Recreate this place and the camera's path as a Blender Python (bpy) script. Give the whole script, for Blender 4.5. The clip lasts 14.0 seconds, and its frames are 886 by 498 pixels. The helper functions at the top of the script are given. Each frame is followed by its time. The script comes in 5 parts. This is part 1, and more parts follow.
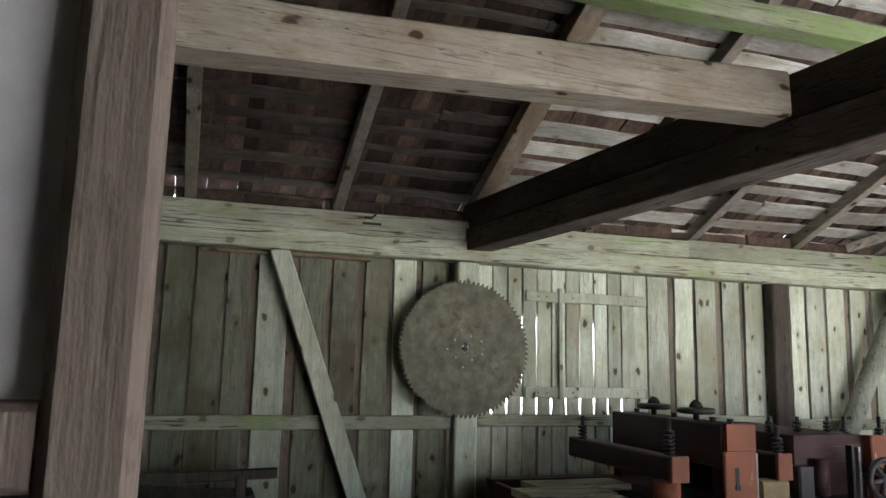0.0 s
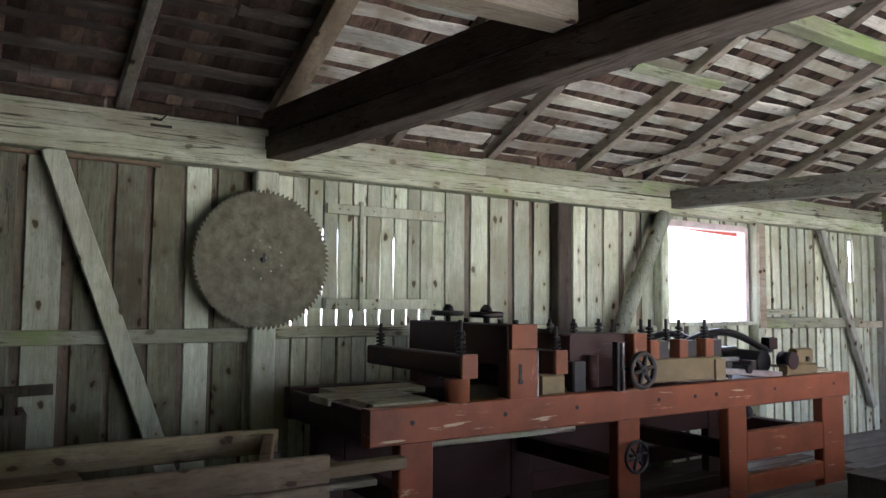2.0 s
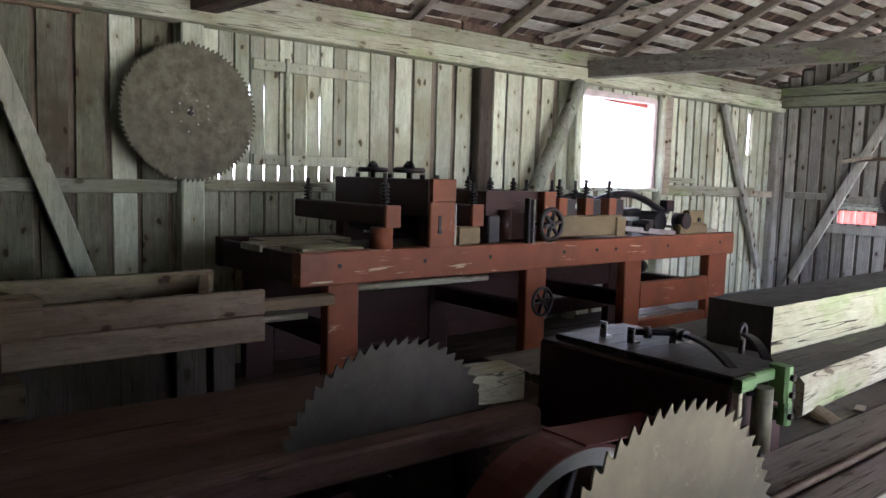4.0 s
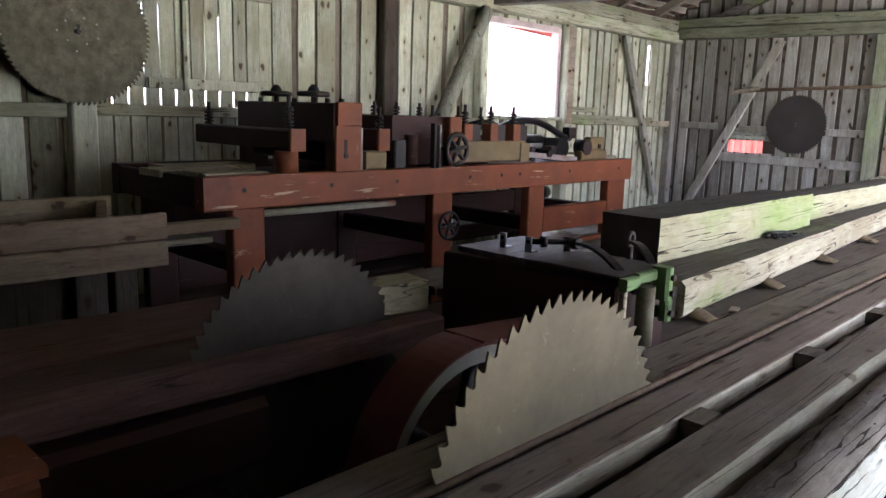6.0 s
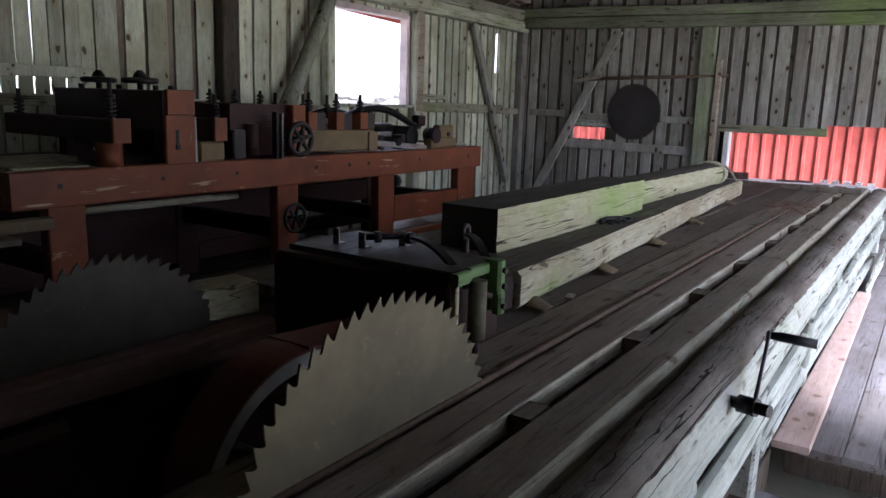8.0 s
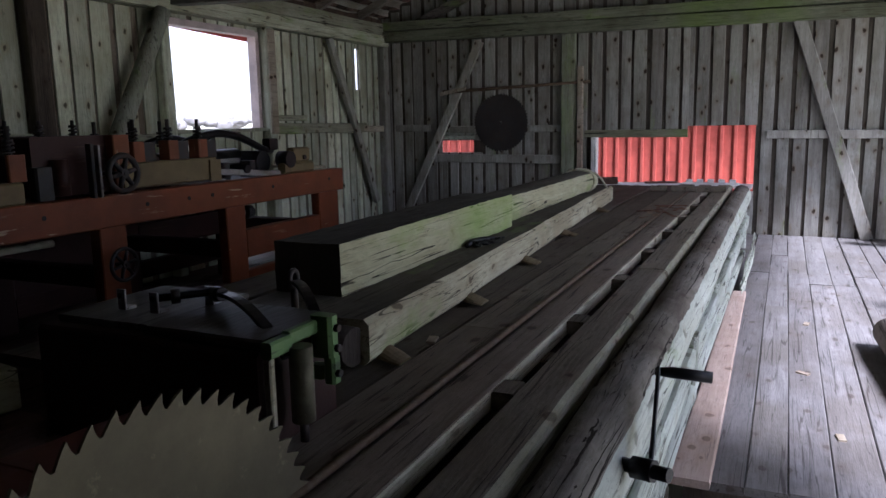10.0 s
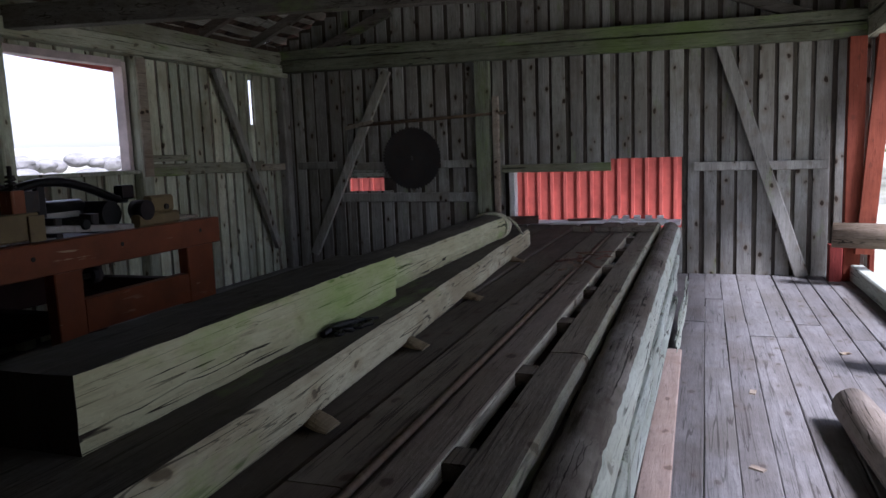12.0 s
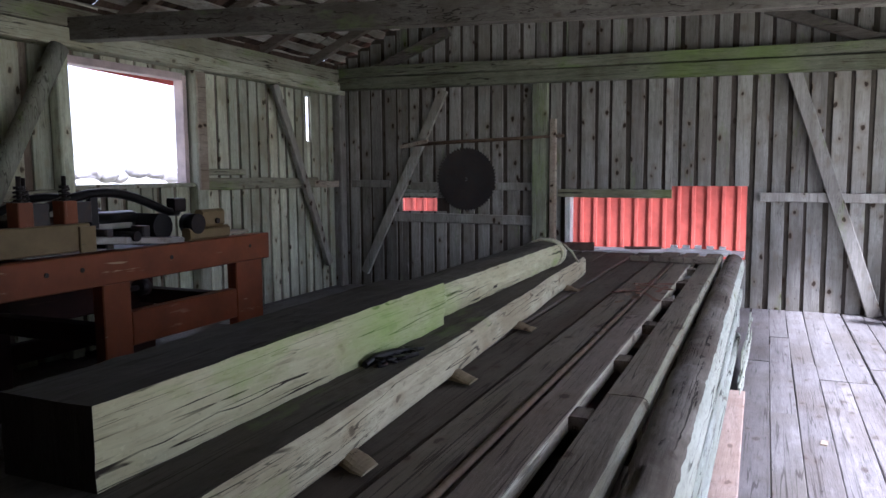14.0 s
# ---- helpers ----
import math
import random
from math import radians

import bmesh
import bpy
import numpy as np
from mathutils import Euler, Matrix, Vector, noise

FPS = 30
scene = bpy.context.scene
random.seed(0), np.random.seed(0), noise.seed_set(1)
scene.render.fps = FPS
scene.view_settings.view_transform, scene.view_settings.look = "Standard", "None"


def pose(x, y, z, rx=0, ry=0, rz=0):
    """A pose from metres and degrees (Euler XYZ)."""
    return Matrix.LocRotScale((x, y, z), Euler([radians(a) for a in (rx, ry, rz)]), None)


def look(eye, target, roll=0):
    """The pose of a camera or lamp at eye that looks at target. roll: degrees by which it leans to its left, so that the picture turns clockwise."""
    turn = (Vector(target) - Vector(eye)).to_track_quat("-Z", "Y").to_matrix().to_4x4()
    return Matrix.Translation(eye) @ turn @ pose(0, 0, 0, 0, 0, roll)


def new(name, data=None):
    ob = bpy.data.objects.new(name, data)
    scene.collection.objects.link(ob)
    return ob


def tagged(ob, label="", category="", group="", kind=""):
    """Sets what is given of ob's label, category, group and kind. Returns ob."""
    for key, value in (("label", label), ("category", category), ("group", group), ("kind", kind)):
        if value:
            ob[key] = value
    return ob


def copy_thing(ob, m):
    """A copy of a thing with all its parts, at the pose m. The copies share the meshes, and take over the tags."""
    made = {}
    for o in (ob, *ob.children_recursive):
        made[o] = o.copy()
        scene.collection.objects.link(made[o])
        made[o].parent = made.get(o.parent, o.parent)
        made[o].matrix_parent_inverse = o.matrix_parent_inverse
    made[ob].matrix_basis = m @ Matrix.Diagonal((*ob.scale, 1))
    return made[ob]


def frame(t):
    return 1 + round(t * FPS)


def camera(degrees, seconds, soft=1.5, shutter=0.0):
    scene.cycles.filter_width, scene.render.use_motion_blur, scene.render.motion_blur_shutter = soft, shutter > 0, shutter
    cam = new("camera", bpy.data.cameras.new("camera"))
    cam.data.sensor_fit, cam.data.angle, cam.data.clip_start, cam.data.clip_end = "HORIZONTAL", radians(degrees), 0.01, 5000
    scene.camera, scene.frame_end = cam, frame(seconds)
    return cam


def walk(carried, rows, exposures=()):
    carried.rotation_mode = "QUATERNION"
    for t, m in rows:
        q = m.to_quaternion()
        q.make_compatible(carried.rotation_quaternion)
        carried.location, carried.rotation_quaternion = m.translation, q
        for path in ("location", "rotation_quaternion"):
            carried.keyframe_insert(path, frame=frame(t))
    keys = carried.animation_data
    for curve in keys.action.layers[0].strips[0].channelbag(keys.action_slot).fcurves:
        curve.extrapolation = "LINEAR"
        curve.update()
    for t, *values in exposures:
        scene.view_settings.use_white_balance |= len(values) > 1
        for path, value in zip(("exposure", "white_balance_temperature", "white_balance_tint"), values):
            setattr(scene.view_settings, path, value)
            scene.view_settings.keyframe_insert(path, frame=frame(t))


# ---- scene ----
cam = camera(61.3, 14.0)
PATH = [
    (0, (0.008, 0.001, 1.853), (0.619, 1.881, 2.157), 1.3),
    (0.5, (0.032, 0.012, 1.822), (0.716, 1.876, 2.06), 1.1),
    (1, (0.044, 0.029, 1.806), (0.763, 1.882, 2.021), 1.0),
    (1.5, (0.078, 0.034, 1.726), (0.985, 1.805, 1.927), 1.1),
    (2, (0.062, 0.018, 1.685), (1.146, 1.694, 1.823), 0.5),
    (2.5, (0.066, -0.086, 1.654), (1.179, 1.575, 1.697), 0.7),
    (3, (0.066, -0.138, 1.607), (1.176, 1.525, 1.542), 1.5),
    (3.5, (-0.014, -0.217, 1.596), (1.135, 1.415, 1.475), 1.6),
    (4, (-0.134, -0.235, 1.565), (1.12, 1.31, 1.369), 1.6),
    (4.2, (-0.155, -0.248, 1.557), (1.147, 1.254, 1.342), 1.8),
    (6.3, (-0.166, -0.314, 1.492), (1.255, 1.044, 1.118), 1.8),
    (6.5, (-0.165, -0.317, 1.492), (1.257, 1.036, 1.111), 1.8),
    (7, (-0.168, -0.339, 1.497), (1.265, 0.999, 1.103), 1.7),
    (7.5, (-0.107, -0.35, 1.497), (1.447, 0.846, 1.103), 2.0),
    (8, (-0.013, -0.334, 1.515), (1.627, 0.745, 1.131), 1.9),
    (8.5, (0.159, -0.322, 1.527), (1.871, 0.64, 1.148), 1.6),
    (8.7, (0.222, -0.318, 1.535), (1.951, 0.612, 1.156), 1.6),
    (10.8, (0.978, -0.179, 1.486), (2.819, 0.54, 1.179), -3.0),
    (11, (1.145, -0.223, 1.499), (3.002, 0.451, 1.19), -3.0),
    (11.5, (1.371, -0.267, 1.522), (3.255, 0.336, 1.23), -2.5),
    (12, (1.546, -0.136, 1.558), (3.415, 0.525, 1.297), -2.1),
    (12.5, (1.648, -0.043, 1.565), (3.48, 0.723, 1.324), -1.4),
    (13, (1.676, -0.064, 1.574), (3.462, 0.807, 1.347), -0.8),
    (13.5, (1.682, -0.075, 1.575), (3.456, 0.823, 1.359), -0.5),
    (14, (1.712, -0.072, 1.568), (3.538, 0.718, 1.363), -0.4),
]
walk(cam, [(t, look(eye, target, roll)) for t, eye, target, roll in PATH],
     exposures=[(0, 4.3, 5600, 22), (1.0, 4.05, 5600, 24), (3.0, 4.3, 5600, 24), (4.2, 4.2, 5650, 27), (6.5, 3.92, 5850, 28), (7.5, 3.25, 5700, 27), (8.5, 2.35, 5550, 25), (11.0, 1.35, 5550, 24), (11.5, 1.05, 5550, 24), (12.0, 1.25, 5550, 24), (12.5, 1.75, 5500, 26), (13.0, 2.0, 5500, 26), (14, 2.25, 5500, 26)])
# ---- world and light ----
SUN_AZ, SUN_EL = 205.0, 50.0
world = bpy.data.worlds.new("sky")
scene.world = world
world.use_nodes = True
wn = world.node_tree.nodes
sky = wn.new("ShaderNodeTexSky")
sky.sky_type, sky.sun_disc = "NISHITA", False
sky.sun_elevation, sky.sun_rotation = radians(SUN_EL), radians(SUN_AZ)
sky.air_density, sky.dust_density = 1.0, 1.5
wn["Background"].inputs["Strength"].default_value = 0.11
haze = wn.new("ShaderNodeHueSaturation")
haze.inputs["Saturation"].default_value = 0.35
world.node_tree.links.new(sky.outputs[0], haze.inputs["Color"])
world.node_tree.links.new(haze.outputs[0], wn["Background"].inputs["Color"])
sun = new("sun", bpy.data.lights.new("sun", "SUN"))
sun.data.energy, sun.data.angle, sun.data.color = 4.0, radians(14.0), (1.0, 0.97, 0.93)
sun.matrix_world = look((0, 0, 20), (-20 * math.sin(radians(SUN_AZ)) * math.cos(radians(SUN_EL)), -20 * math.cos(radians(SUN_AZ)) * math.cos(radians(SUN_EL)), 20 - 20 * math.sin(radians(SUN_EL))))


# ---- materials ----
class Nodes:
    def __init__(self, name):
        self.mat = bpy.data.materials.new(name)
        self.mat.use_nodes = True
        self.t = self.mat.node_tree
        self.bsdf = self.t.nodes["Principled BSDF"]
        self.island = False

    def chance(self):
        if self.island:
            return self.add("NewGeometry").outputs["Random Per Island"]
        return self.add("ObjectInfo").outputs["Random"]

    def add(self, kind, **kw):
        n = self.t.nodes.new("ShaderNode" + kind)
        for key, value in kw.items():
            if key == "blend":
                n.blend_type = value
            elif key == "op":
                n.operation = value
            else:
                n.inputs[key].default_value = value
        return n

    def link(self, a, b):
        self.t.links.new(a, b)

    def place(self, scale, shift=True):
        """World position, shifted per object, stretched by scale."""
        p = self.add("NewGeometry").outputs["Position"]
        if shift:
            r = self.chance()
            m = self.add("VectorMath", op="SCALE")
            m.inputs[0].default_value = (17.3, 31.1, 23.7)
            self.link(r, m.inputs["Scale"])
            a = self.add("VectorMath", op="ADD")
            self.link(p, a.inputs[0])
            self.link(m.outputs[0], a.inputs[1])
            p = a.outputs[0]
        s = self.add("VectorMath", op="MULTIPLY")
        self.link(p, s.inputs[0])
        s.inputs[1].default_value = scale
        return s.outputs[0]

    def noise(self, vec, scale, detail=5.0, rough=0.6, distortion=0.0):
        n = self.add("TexNoise", Scale=scale, Detail=detail, Roughness=rough, Distortion=distortion)
        self.link(vec, n.inputs["Vector"])
        return n.outputs["Fac"]

    def ramp(self, fac, *stops):
        n = self.add("ValToRGB")
        e = n.color_ramp.elements
        while len(e) < len(stops):
            e.new(0.5)
        for el, (at, c) in zip(e, stops):
            el.position = at
            el.color = (*c, 1) if len(c) == 3 else c
        self.link(fac, n.inputs["Fac"])
        return n.outputs["Color"]

    def mix(self, fac, a, b, blend="MIX"):
        n = self.t.nodes.new("ShaderNodeMix")
        n.data_type, n.blend_type = "RGBA", blend
        for sock, v in ((n.inputs["Factor"], fac), (n.inputs["A"], a), (n.inputs["B"], b)):
            if isinstance(v, (int, float)):
                sock.default_value = v
            elif isinstance(v, tuple):
                sock.default_value = (*v, 1)
            else:
                self.link(v, sock)
        return n.outputs["Result"]

    def math(self, op, a, b=0.0):
        n = self.add("Math", op=op)
        for sock, v in zip(n.inputs, (a, b)):
            if isinstance(v, (int, float)):
                sock.default_value = v
            else:
                self.link(v, sock)
        return n.outputs[0]

    def done(self, color, rough=0.85, bump=None, strength=0.3, dist=0.004, metal=0.0, spec=0.3):
        if isinstance(color, tuple):
            self.bsdf.inputs["Base Color"].default_value = (*color, 1)
        else:
            self.link(color, self.bsdf.inputs["Base Color"])
        if isinstance(rough, (int, float)):
            self.bsdf.inputs["Roughness"].default_value = rough
        else:
            self.link(rough, self.bsdf.inputs["Roughness"])
        self.bsdf.inputs["Metallic"].default_value = metal
        self.bsdf.inputs["Specular IOR Level"].default_value = spec
        if bump is not None:
            b = self.add("Bump", Strength=strength, Distance=dist)
            self.link(bump, b.inputs["Height"])
            self.link(b.outputs[0], self.bsdf.inputs["Normal"])
        return self.mat


BW0, BW1 = (0, 0, 0), (1, 1, 1)


def wood(name, light, dark, axis="x", moss=0.0, knots=1.0, rough=0.85, spread=0.5, cracks=0.0, wear=None, stain=0.6, island=False, moss_at=None, split=(34, 0.9)):
    """Weathered timber with its grain along an axis; moss, drying cracks and worn paint where asked."""
    n = Nodes(name)
    n.island = island
    i = "xyz".index(axis)
    along = lambda a, b: tuple(b if k == i else a for k in range(3))
    fibre = n.noise(n.place(along(85, 7.0)), 1.0, 3, 0.6)
    grain = n.noise(n.place(along(13, 1.1)), 1.0, 6, 0.68, 0.6)
    blot = n.noise(n.place(along(9, 4.5)), 1.0, 5, 0.7)
    col = n.ramp(grain, (0.28, dark), (0.5, tuple((a + b) / 2 for a, b in zip(light, dark))), (0.7, light))
    col = n.mix(n.ramp(fibre, (0.52, BW0), (0.76, (0.5,) * 3)), col, tuple(c * 0.4 for c in dark))
    col = n.mix(n.ramp(blot, (0.58, BW0), (0.74, (0.55 * stain,) * 3)), col, tuple(c * 0.55 for c in dark))
    col = n.mix(n.ramp(blot, (0.26, (0.5,) * 3), (0.42, BW0)), col, tuple(min(0.8, c * 1.25) for c in light))
    speck = n.noise(n.place(along(52, 21)), 1.0, 4, 0.7)
    col = n.mix(n.ramp(speck, (0.58, BW0), (0.66, (0.35,) * 3)), col, tuple(c * 0.45 for c in dark))
    col = n.mix(n.ramp(speck, (0.32, (0.35,) * 3), (0.40, BW0)), col, tuple(min(0.8, c * 1.25) for c in light))
    big = n.noise(n.place((1, 1, 1)), 1.6, 4, 0.6)
    col = n.mix(n.ramp(big, (0.38, (stain * 0.9,) * 3), (0.56, BW0)), col, (dark[0] * 0.85, dark[1] * 0.78, dark[2] * 0.68), "MIX")
    rnd = n.chance()
    val = n.math("ADD", n.math("MULTIPLY", rnd, spread), 1.0 - spread * 0.5)
    hsv = n.add("HueSaturation")
    n.link(val, hsv.inputs["Value"])
    n.link(n.math("ADD", n.math("MULTIPLY", n.math("FRACT", n.math("MULTIPLY", rnd, 7.13)), 0.03), 0.485), hsv.inputs["Hue"])
    n.link(col, hsv.inputs["Color"])
    col = hsv.outputs[0]
    if knots:
        v = n.add("TexVoronoi", Scale=1.0)
        v.inputs["Randomness"].default_value = 1.0
        warp = n.add("TexNoise", Scale=1.0, Detail=3.0)
        n.link(n.place(along(16, 9)), warp.inputs["Vector"])
        bend = n.add("VectorMath", op="SCALE", Scale=0.34)
        n.link(warp.outputs["Color"], bend.inputs[0])
        at = n.add("VectorMath", op="ADD")
        n.link(n.place(along(7.5, 4.6)), at.inputs[0])
        n.link(bend.outputs[0], at.inputs[1])
        n.link(at.outputs[0], v.inputs["Vector"])
        halo = n.ramp(v.outputs["Distance"], (0.12, (0.55 * knots,) * 3), (0.34, BW0))
        col = n.mix(halo, col, (dark[0] * 0.85, dark[1] * 0.66, dark[2] * 0.5))
        spot = n.ramp(v.outputs["Distance"], (0.09, (0.95 * knots,) * 3), (0.125, (0.8 * knots,) * 3), (0.16, BW0))
        col = n.mix(spot, col, (0.04, 0.026, 0.017))
        check = n.noise(n.place(along(60, 2.2)), 1.0, 1.0, 0.4)
        check = n.ramp(check, (0.485, BW0), (0.495, (0.75,) * 3), (0.505, (0.75,) * 3), (0.515, BW0))
        where = n.ramp(n.noise(n.place(along(11, 1.2)), 1.0, 2), (0.55, BW0), (0.62, BW1))
        col = n.mix(n.mix(where, BW0, check), col, tuple(c * 0.25 for c in dark))
    if cracks:
        c = n.noise(n.place(along(*split)), 1.0, 1.0, 0.4)
        line = n.ramp(c, (0.474, BW0), (0.486, (cracks,) * 3), (0.514, (cracks,) * 3), (0.526, BW0))
        line = n.mix(n.ramp(n.noise(n.place(along(14, 1.6)), 1.0, 2), (0.46, BW0), (0.56, BW1)), BW0, line)
        col = n.mix(line, col, (0.02, 0.015, 0.01))
    if moss:
        m = n.noise(n.place(along(2.2, 0.9)), 1.0, 6, 0.7)
        mm = n.ramp(m, (0.62 - 0.34 * moss, BW0), (0.8 - 0.25 * moss, (0.85,) * 3))
        if moss_at:
            sep = n.add("SeparateXYZ")
            n.link(n.add("NewGeometry").outputs["Position"], sep.inputs[0])
            far = n.math("ABSOLUTE", n.math("SUBTRACT", sep.outputs[i], moss_at[0]))
            mm = n.mix(n.ramp(n.math("ADD", n.math("DIVIDE", far, moss_at[1] * 2), n.math("MULTIPLY", m, 0.5)), (0.42, BW1), (0.66, BW0)), mm, n.ramp(m, (0.34, (0.2,) * 3), (0.58, (0.8,) * 3)))
        col = n.mix(mm, col, n.mix(fibre, (0.11, 0.18, 0.035), (0.27, 0.40, 0.10)))
    if wear is not None:
        w = n.noise(n.place(along(9, 3.5)), 1.0, 6, 0.75)
        col = n.mix(n.ramp(w, (0.66, BW0), (0.7, (0.8,) * 3)), col, wear)
    return n.done(col, rough, n.math("ADD", fibre, n.math("ADD", n.math("MULTIPLY", grain, 0.7), n.math("MULTIPLY", speck, 0.6))), 0.5, 0.006, spec=0.2)


def paint(name, base, chip, rough=0.55, amount=0.62, axis="x"):
    n = Nodes(name)
    i = "xyz".index(axis)
    vec = n.place(tuple(2.0 if k == i else 8.0 for k in range(3)))
    w = n.noise(vec, 1.0, 8, 0.75)
    s = n.noise(n.place((1, 1, 1)), 3.0, 5, 0.65)
    col = n.mix(n.ramp(s, (0.3, (0.7,) * 3), (0.62, BW0)), base, tuple(c * 0.45 for c in base))
    col = n.mix(n.ramp(w, (amount, BW0), (amount + 0.05, (0.8,) * 3)), col, chip)
    scrape = n.noise(n.place(tuple(3.0 if k == i else 34.0 for k in range(3))), 1.0, 4, 0.6)
    patch = n.noise(n.place(tuple(1.5 if k == i else 3.0 for k in range(3))), 1.0, 2)
    scrape = n.mix(n.ramp(patch, (0.56, BW0), (0.64, BW1)), BW0, n.ramp(scrape, (0.6, BW0), (0.64, (0.85,) * 3)))
    col = n.mix(scrape, col, chip)
    f = n.noise(n.place((60, 60, 60)), 1.0, 3)
    return n.done(col, n.math("ADD", n.math("MULTIPLY", s, 0.3), rough - 0.15), n.math("ADD", f, w), 0.2, 0.003)


def steel(name, base, rust, rough=0.5, amount=0.55, metal=0.55, scale=9.0):
    n = Nodes(name)
    p = n.place((1, 1, 1))
    a = n.noise(p, scale, 8, 0.7)
    b = n.noise(p, scale * 6, 5, 0.7)
    c = n.noise(p, scale * 0.3, 3, 0.6)
    col = n.mix(n.ramp(a, (amount - 0.12, BW0), (amount + 0.12, (0.9,) * 3)), base, rust)
    col = n.mix(n.ramp(b, (0.62, BW0), (0.7, (0.5,) * 3)), col, tuple(min(1, x * 1.9) for x in base))
    col = n.mix(n.ramp(c, (0.4, (0.45,) * 3), (0.65, BW0)), col, tuple(x * 0.5 for x in base))
    return n.done(col, n.math("ADD", n.math("MULTIPLY", a, 0.35), rough - 0.15), n.math("ADD", a, b), 0.15, 0.002, metal)


def leafy(name, a, b):
    n = Nodes(name)
    col = n.ramp(n.add("NewGeometry").outputs["Random Per Island"], (0.0, a), (1.0, b))
    mat = n.done(col, 0.6)
    through_leaf = n.add("BsdfTranslucent")
    n.link(col, through_leaf.inputs["Color"])
    both = n.add("MixShader", Fac=0.5)
    n.link(n.bsdf.outputs[0], both.inputs[1])
    n.link(through_leaf.outputs[0], both.inputs[2])
    n.link(both.outputs[0], n.t.nodes["Material Output"].inputs["Surface"])
    return mat


def soil(name):
    n = Nodes(name)
    p = n.place((1, 1, 1), False)
    a = n.noise(p, 0.5, 8, 0.7)
    b = n.noise(p, 14, 6, 0.75)
    col = n.ramp(a, (0.35, (0.38, 0.39, 0.28)), (0.55, (0.52, 0.50, 0.43)), (0.72, (0.60, 0.57, 0.52)))
    col = n.mix(n.math("MULTIPLY", b, 0.35), col, (0.20, 0.23, 0.14))
    return n.done(col, 0.95, b, 0.8, 0.03)


M = {}
LIGHT, DARK = (0.67, 0.70, 0.56), (0.40, 0.42, 0.315)
M["wall_z"] = wood("weathered boards", LIGHT, DARK, "z", spread=0.55, knots=0.9, stain=0.75)
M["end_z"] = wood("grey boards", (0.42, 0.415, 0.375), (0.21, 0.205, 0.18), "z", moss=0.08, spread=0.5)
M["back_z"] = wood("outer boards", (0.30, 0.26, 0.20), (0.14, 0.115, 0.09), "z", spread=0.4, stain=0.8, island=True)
M["beam_x"] = wood("plate timber", (0.47, 0.475, 0.365), (0.27, 0.27, 0.195), "x", moss=0.15, cracks=0.8, knots=0.6)
M["beam_y"] = wood("dark tie timber", (0.175, 0.14, 0.115), (0.075, 0.06, 0.05), "y", cracks=0.8, knots=0.4)
M["grey_y"] = wood("grey tie timber", (0.19, 0.175, 0.15), (0.09, 0.082, 0.07), "y", moss=0.1, cracks=0.8, knots=0.4)
M["mossy_y"] = wood("mossy end beam", (0.28, 0.29, 0.21), (0.13, 0.14, 0.09), "y", moss=0.12, cracks=0.8, knots=0.3, moss_at=(0.4, 1.1))
M["mossy_x"] = wood("mossy purlin", (0.36, 0.38, 0.28), (0.2, 0.22, 0.14), "x", moss=0.6, cracks=0.5, knots=0.3)
M["light_x"] = wood("pale planed timber", (0.42, 0.375, 0.295), (0.26, 0.22, 0.165), "x", cracks=0.4, knots=1.0, spread=0.2)
M["post_z"] = wood("post timber", (0.215, 0.21, 0.18), (0.115, 0.11, 0.092), "z", cracks=0.6, moss=0.1)
M["mossy_z"] = wood("mossy post", (0.33, 0.35, 0.26), (0.17, 0.18, 0.13), "z", cracks=0.5, moss=0.55)
M["dark_z"] = wood("dark post", (0.12, 0.10, 0.08), (0.06, 0.05, 0.04), "z", cracks=0.5)
M["brown_z"] = wood("brown post", (0.29, 0.238, 0.2), (0.18, 0.142, 0.117), "z", cracks=0.0, spread=0.1, stain=0.3)
M["raft_y"] = wood("rafter timber", (0.34, 0.30, 0.25), (0.17, 0.145, 0.12), "y", moss=0.1)
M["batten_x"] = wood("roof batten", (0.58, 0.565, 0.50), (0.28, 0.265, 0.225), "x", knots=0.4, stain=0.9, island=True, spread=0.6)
M["pale_y"] = wood("pale wide rafter", (0.46, 0.38, 0.28), (0.27, 0.21, 0.15), "y")
# Pale timber; on the table planks it paints the light along south edges
M["worn_x"] = wood("pale timber and lit plank edge", (0.50, 0.49, 0.37), (0.33, 0.315, 0.225), "x", moss=0.12, cracks=0.5, knots=0.6, stain=0.5)
M["bench_x"] = wood("oil-dark bench planks", (0.18, 0.105, 0.085), (0.08, 0.044, 0.036), "x", knots=0.4, rough=0.7, cracks=0.6)
# Stained wall boards, dimmed so the west end reads as less lit
M["dim_z"] = wood("stained boards in west shade", (0.25, 0.258, 0.182), (0.115, 0.108, 0.075), "z", spread=0.6, knots=0.95, stain=0.95)
# West bay battens: the weaker light there is put into a darker colour
M["west_shade_x"] = wood("batten in west shade", (0.15, 0.13, 0.108), (0.055, 0.046, 0.038), "x", knots=0.3, stain=0.9, island=True, spread=0.6)
# Cladding behind the end wall, darkened for the shade inside the gaps
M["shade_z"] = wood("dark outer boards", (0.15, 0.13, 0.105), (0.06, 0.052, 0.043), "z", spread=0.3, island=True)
M["deck_x"] = wood("grimy dark table planks", (0.15, 0.13, 0.102), (0.095, 0.082, 0.064), "x", knots=0.6, rough=0.7, spread=0.25, cracks=0.6, stain=0.7)
M["pole_z"] = wood("bark-worn pole", (0.34, 0.36, 0.30), (0.19, 0.20, 0.16), "z", cracks=0.6, moss=0.25)
